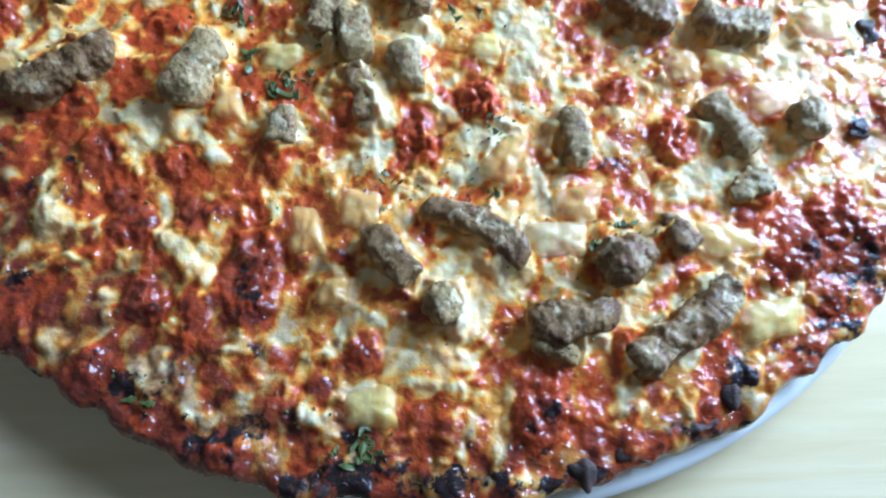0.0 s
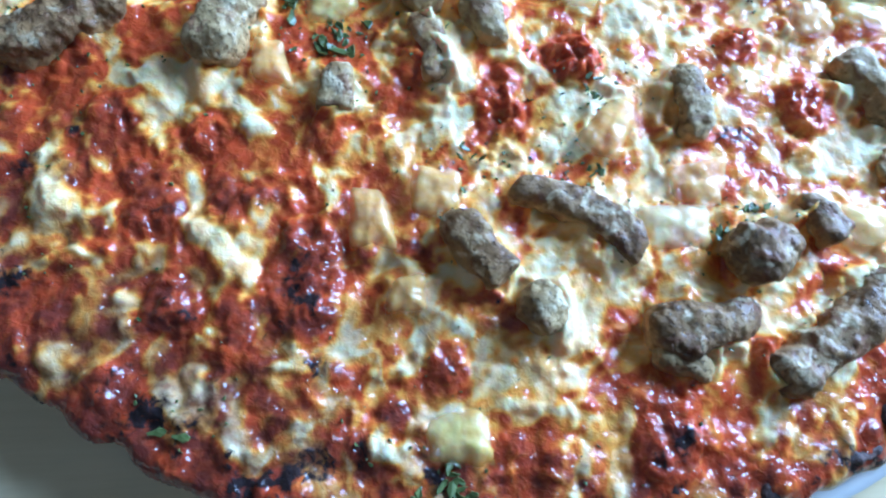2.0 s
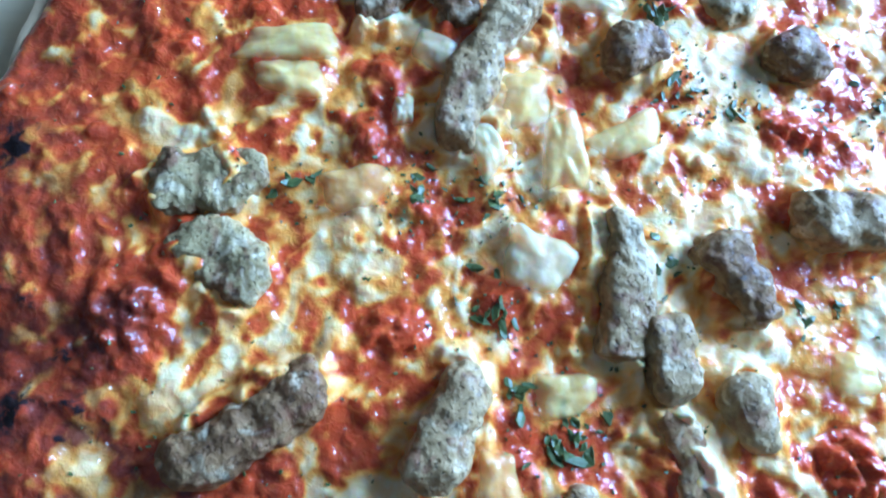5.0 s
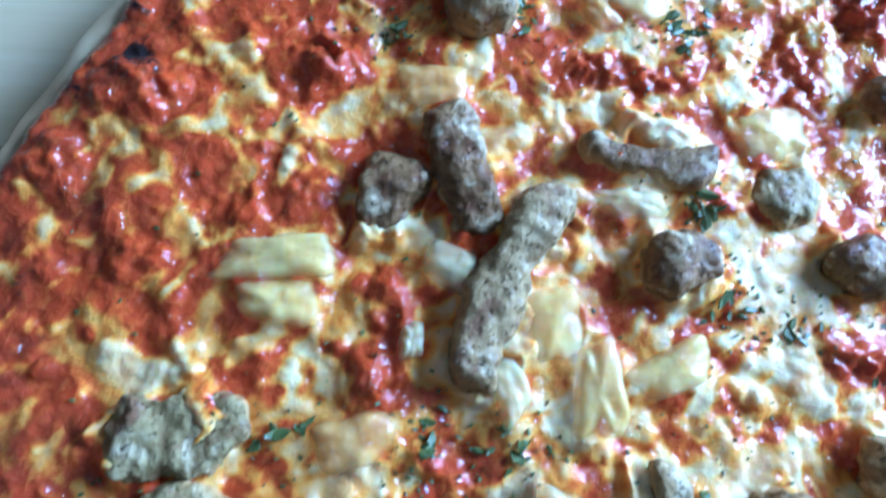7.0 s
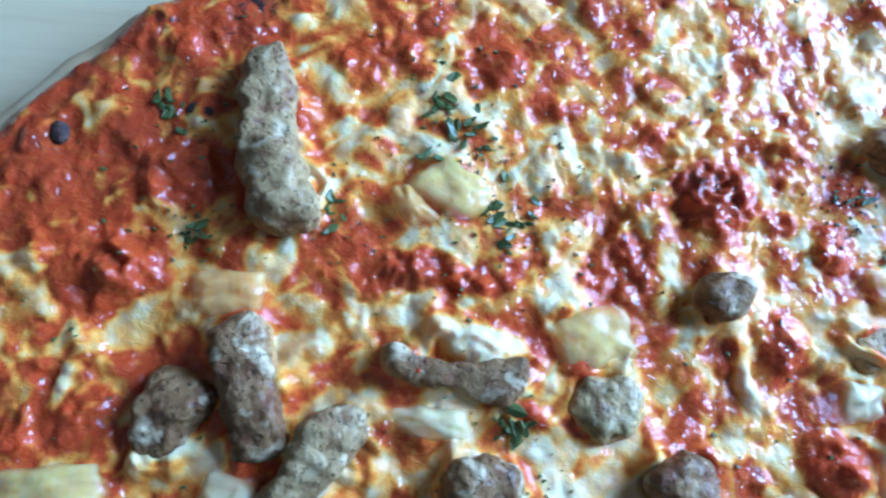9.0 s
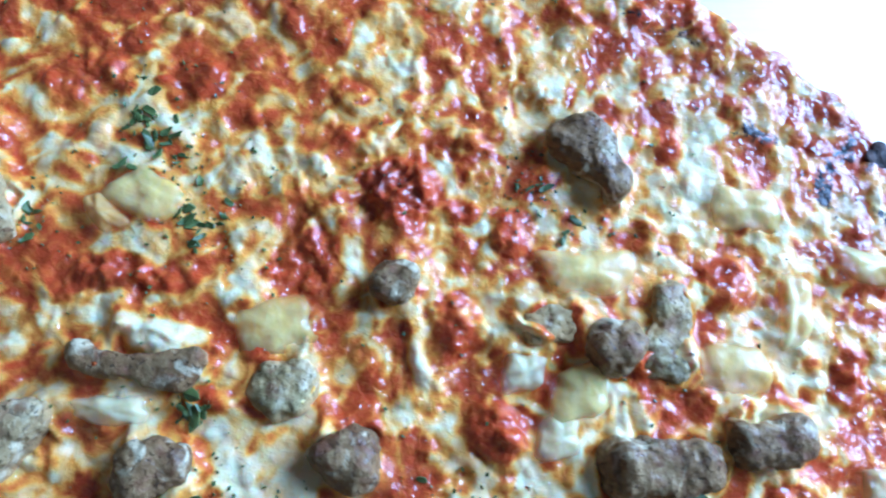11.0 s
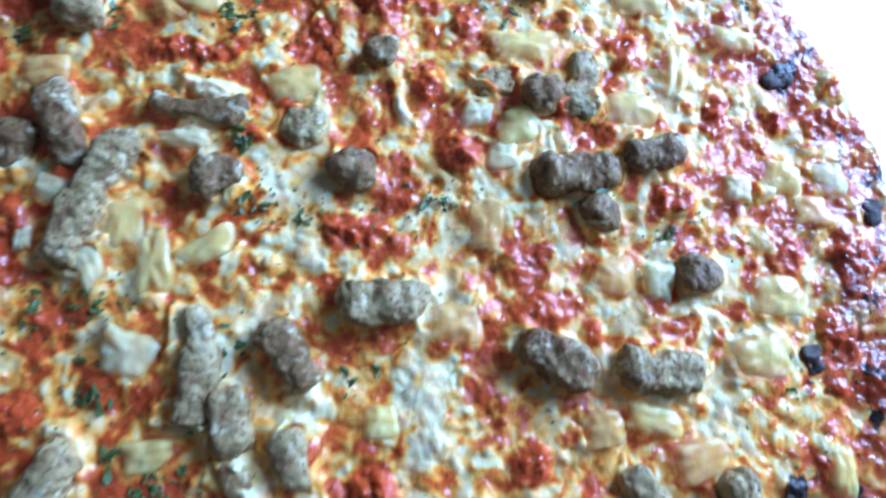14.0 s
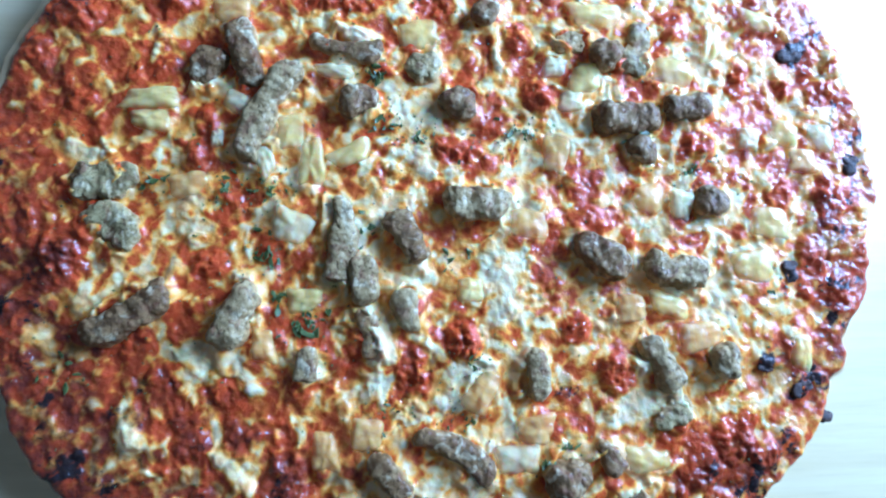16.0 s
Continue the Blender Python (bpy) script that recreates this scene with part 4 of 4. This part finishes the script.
def chunk(length, width, tall, seed):
    """A cut square of onion layer, with rounded edges and a slight curl; millimetres in, metres out."""
    r = random.Random(seed * 13 + 1)
    sides = [(radians(90 * k + r.uniform(-15, 15)), r.uniform(0.86, 1.06)) for k in range(4)]
    if seed % 3 == 0:
        sides.append((radians(45 + 90 * r.randrange(4)), r.uniform(0.95, 1.15)))
    curl, lean, turns = r.uniform(-0.8, 0.5), r.uniform(-0.5, 0.5), 44
    off = Vector((seed * 2.3, seed * 5.1, 0))
    bm = bmesh.new()
    rings = []
    for wide, up in ((1.0, 0.0), (1.04, 0.28), (1.01, 0.52), (0.94, 0.73), (0.83, 0.87), (0.69, 0.95), (0.5, 1.0), (0.3, 1.02), (0.15, 1.03)):
        ring = []
        for i in range(turns):
            a = 6.28319 * i / turns
            far = sum((max(math.cos(a - b), 0) / f) ** 6 for b, f in sides) ** (-1 / 6)
            x, y = math.cos(a) * far * wide, math.sin(a) * far * wide
            n = noise.noise(Vector((x * 2.2, y * 2.2, up * 2)) + off)
            z = tall * up + up * (curl * 1.6 * y * y + lean * x + 0.6 * n)
            ring.append(bm.verts.new((x * (1.05 + 0.13 * n) * length / 2000, y * (1.05 + 0.13 * n) * width / 2000, z / 1000)))
        rings.append(ring)
    for p, q in zip(rings, rings[1:]):
        for k in range(turns):
            m = (k + 1) % turns
            bm.faces.new((p[k], p[m], q[m], q[k]))
    bm.faces.new(rings[0][::-1])
    bm.faces.new(rings[-1])
    return bm


count = [0]
SAUSAGE_LABEL = {"pale_grey_cooked_sausage": "pale grey piece of cooked sausage", "browned_cooked_sausage": "piece of sausage browned dark on its edges",
                 "crumbled_greyish_sausage": "crumbled pale piece of sausage mixed with cheese"}


def seat(ob, x, y, turn, sink, tilt=0.0):
    ob.matrix_basis = pose(x / 1000, y / 1000, (height(x, y) - sink) / 1000, tilt, 0, turn)


ONION_LABEL = {"cream_baked_onion": "cream-coloured chunk of baked onion", "glassy_pale_onion": "glassy pale chunk of onion", "sauce_stained_onion": "onion chunk stained orange by the sauce"}

for x, y, length, width, turn, mat in SAUSAGES:
    count[0] += 1
    k = count[0]
    if mat is CRUMBLY:
        bm = lump(length * 1.06, width, width * 0.52, k, 0.085)
    else:
        bm = lump(length * 1.02, width * 0.96, width * 0.92, k, 0.075, flat_end=k % 3 == 0)
    seat(part("sausage_piece", bm, mat, pizza, SAUSAGE_LABEL[mat.name]), x, y, turn, 0.9 + 0.17 * width)

for x, y, length, width, turn, mat in ONIONS:
    count[0] += 1
    k = count[0]
    bm = chunk(length * 0.93, width * 0.93, 5.2, k)
    seat(part("onion_piece", bm, mat, pizza, ONION_LABEL[mat.name]), x, y, turn, 3.3, 7 * math.sin(k * 2.1))

# ---- burnt bits ----


def charred_bit(x, y, w, h):
    count[0] += 1
    bm = lump(max(w, h) * 0.75, min(w, h) * 0.7, min(w, h) * 0.14, count[0], 0.30, 0.4)
    seat(part("charred_bit", bm, CHAR, pizza, "small burnt black crumb"), x, y, (90 if h > w else 0) + 17 * math.sin(count[0]), 0.35)


charred_bit(122.6, -69.1, 7.8, 5.2)
charred_bit(134.7, 12.7, 6.0, 9.5)
charred_bit(111.4, 82.8, 4.7, 7.8)
charred_bit(113.3, 76.9, 3.7, 4.2)
charred_bit(48.3, -123.2, 13.5, 3.2)
charred_bit(58.0, -117.6, 8.6, 4.9)
charred_bit(21.5, -132.8, 7.3, 5.5)
charred_bit(33.8, -130.0, 11.0, 3.7)
charred_bit(-29.2, -132.8, 9.8, 4.3)
charred_bit(114.4, -61.2, 10.4, 6.0)
charred_bit(101.8, -54.1, 7.8, 7.8)
charred_bit(111.6, -23.8, 5.2, 9.5)
charred_bit(115.8, 47.8, 10.4, 6.0)
charred_bit(-74.5, 87.1, 5.3, 2.0)
charred_bit(-102.9, 77.3, 3.5, 1.4)
charred_bit(-96.3, 82.1, 3.1, 2.3)

# ---- herbs: thin curled flakes ----


def flake_mesh(seed):
    r = random.Random(seed)
    bm = bmesh.new()
    n = 9
    long_, wide = r.uniform(0.9, 1.5), r.uniform(0.3, 0.6)
    ring = [(math.cos(i * 6.283 / n) * (0.6 + 0.6 * r.random()) * long_, math.sin(i * 6.283 / n) * (0.5 + 0.8 * r.random()) * wide) for i in range(n)]
    curl, fold = r.uniform(-0.35, 0.35), r.uniform(-0.3, 0.3)
    low = [bm.verts.new((x, y, curl * x * x + fold * x * y)) for x, y in ring]
    high = [bm.verts.new((x * 0.93, y * 0.93, 0.16 + curl * x * x + fold * x * y)) for x, y in ring]
    bm.faces.new(low[::-1])
    bm.faces.new(high)
    for i in range(n):
        bm.faces.new((low[i], low[(i + 1) % n], high[(i + 1) % n], high[i]))
    me = bpy.data.meshes.new("herb_flake")
    bmesh.ops.scale(bm, vec=(0.001, 0.001, 0.001), verts=bm.verts)
    bm.to_mesh(me)
    bm.free()
    me.materials.append(HERB)
    return me


def surface(x, y):
    i, j = int(round((x + 149) / STEP)), int(round((y + 149) / STEP))
    return float(TOP[max(i - 1, 0) : i + 2, max(j - 1, 0) : j + 2].max())


def on_top(x, y):
    return math.hypot(x, y) < float(outline(math.atan2(y, x))) - 5


CLUSTERS = []
FLAKES = [flake_mesh(k) for k in range(10)]
dice = random.Random(3)


def flake(x, y, size):
    ob = new("herb_flake", FLAKES[dice.randrange(10)])
    ob.parent = pizza
    ob.matrix_basis = pose(x / 1000, y / 1000, surface(x, y) / 1000 + 0.0001, dice.uniform(-25, 25), dice.uniform(-25, 25), dice.uniform(0, 360)) @ Matrix.Scale(size, 4)


def herbs(x, y, w, h, n):
    CLUSTERS.append((x, y, w, h))
    for _ in range(int(n * 0.85)):
        fx, fy = x + dice.gauss(0, w * 0.26), y + dice.gauss(0, h * 0.26)
        if on_top(fx, fy):
            flake(fx, fy, dice.uniform(0.6, 1.7) * (1.2 if n >= 12 else 0.95))


herbs(-22.2, 37.9, 6.3, 6.3, 14)
herbs(-19.3, 20.4, 8.4, 6.3, 10)
herbs(-41.7, -39.8, 15.5, 12.1, 16)
herbs(-53.4, -0.7, 10.4, 8.6, 9)
herbs(-89.1, 3.8, 10.4, 6.9, 8)
herbs(-67.6, 0.8, 8.6, 8.6, 6)
herbs(-26.2, -10.7, 10.4, 12.1, 9)
herbs(-9.1, 17.8, 8.6, 6.9, 6)
herbs(24.9, 19.6, 10.4, 8.6, 7)
herbs(81.0, 8.8, 10.4, 6.9, 6)
herbs(-24.7, -124.9, 9.8, 7.3, 16)
herbs(30.6, -83.2, 7.3, 6.1, 9)
herbs(-43.6, -41.5, 11.0, 7.3, 12)
herbs(-55.5, -18.7, 13.1, 11.3, 12)
herbs(-66.2, 1.2, 12.2, 8.4, 10)
herbs(-34.7, 90.2, 8.0, 17.7, 14)
herbs(-24.9, 83.3, 10.6, 7.1, 8)
herbs(-26.1, 71.0, 8.0, 10.6, 10)
herbs(-79.1, 88.3, 8.0, 6.2, 10)
herbs(-73.6, 66.0, 7.1, 5.3, 8)
herbs(-51.5, 70.8, 8.0, 6.2, 8)
herbs(60.2, 21.4, 9.4, 9.4, 12)
herbs(-30.6, 85.9, 12.5, 11.5, 12)
herbs(-21.6, 69.2, 11.5, 10.4, 12)
herbs(38.3, 77.3, 6.3, 5.2, 7)
herbs(46.6, 68.5, 11.5, 6.3, 8)
herbs(21.8, 19.0, 9.4, 5.2, 7)
herbs(-94.4, -38.1, 20.7, 13.8, 8)
herbs(-112.1, -55.7, 17.3, 12.1, 6)
herbs(-52.1, -32.2, 9.8, 7.3, 8)
herbs(3.9, -69.6, 11.0, 6.1, 7)
herbs(-17.0, -66.6, 7.3, 7.3, 6)
herbs(37.8, -78.5, 7.3, 6.1, 6)
herbs(-70.2, -115.5, 11.0, 7.3, 5)
herbs(9.0, -52.2, 8.6, 6.1, 6)
herbs(10.4, 14.7, 22.4, 22.4, 8)
herbs(108.3, -31.0, 13.8, 13.8, 5)
herbs(1.5, -19.2, 27.6, 24.2, 8)


def specks():
    """Tiny loose crumbs of herb strewn over the whole pizza, too small to tell apart."""
    bm = bmesh.new()
    for k in range(1500):
        a, r = dice.uniform(0, 6.283), 130 * math.sqrt(dice.random())
        x, y, w = r * math.cos(a), r * math.sin(a), dice.uniform(0.12, 0.50)
        if k % 3:
            cx, cy, cw, ch = CLUSTERS[dice.randrange(len(CLUSTERS))]
            x, y = cx + dice.gauss(0, cw * 0.7), cy + dice.gauss(0, ch * 0.7)
        if not on_top(x, y):
            continue
        z = surface(x, y) + 0.1
        t, q = dice.uniform(0, 6.283), w * dice.uniform(0.35, 0.8)
        ring = [(w, 0), (0.3 * w, q), (-w, 0.3 * q), (-0.4 * w, -q)]
        turn = [(x + math.cos(t) * u - math.sin(t) * v, y + math.sin(t) * u + math.cos(t) * v) for u, v in ring]
        low = [bm.verts.new((u / 1000, v / 1000, (z - 0.5) / 1000)) for u, v in turn]
        high = [bm.verts.new((u / 1000, v / 1000, (z + dice.uniform(-0.1, 0.2)) / 1000)) for u, v in turn]
        bm.faces.new(high)
        for i in range(4):
            bm.faces.new((low[i], low[(i + 1) % 4], high[(i + 1) % 4], high[i]))
    tagged(part("herb_specks", bm, HERB, pizza, "fine dark green herb crumbs", smooth=False), kind="stuff")


specks()
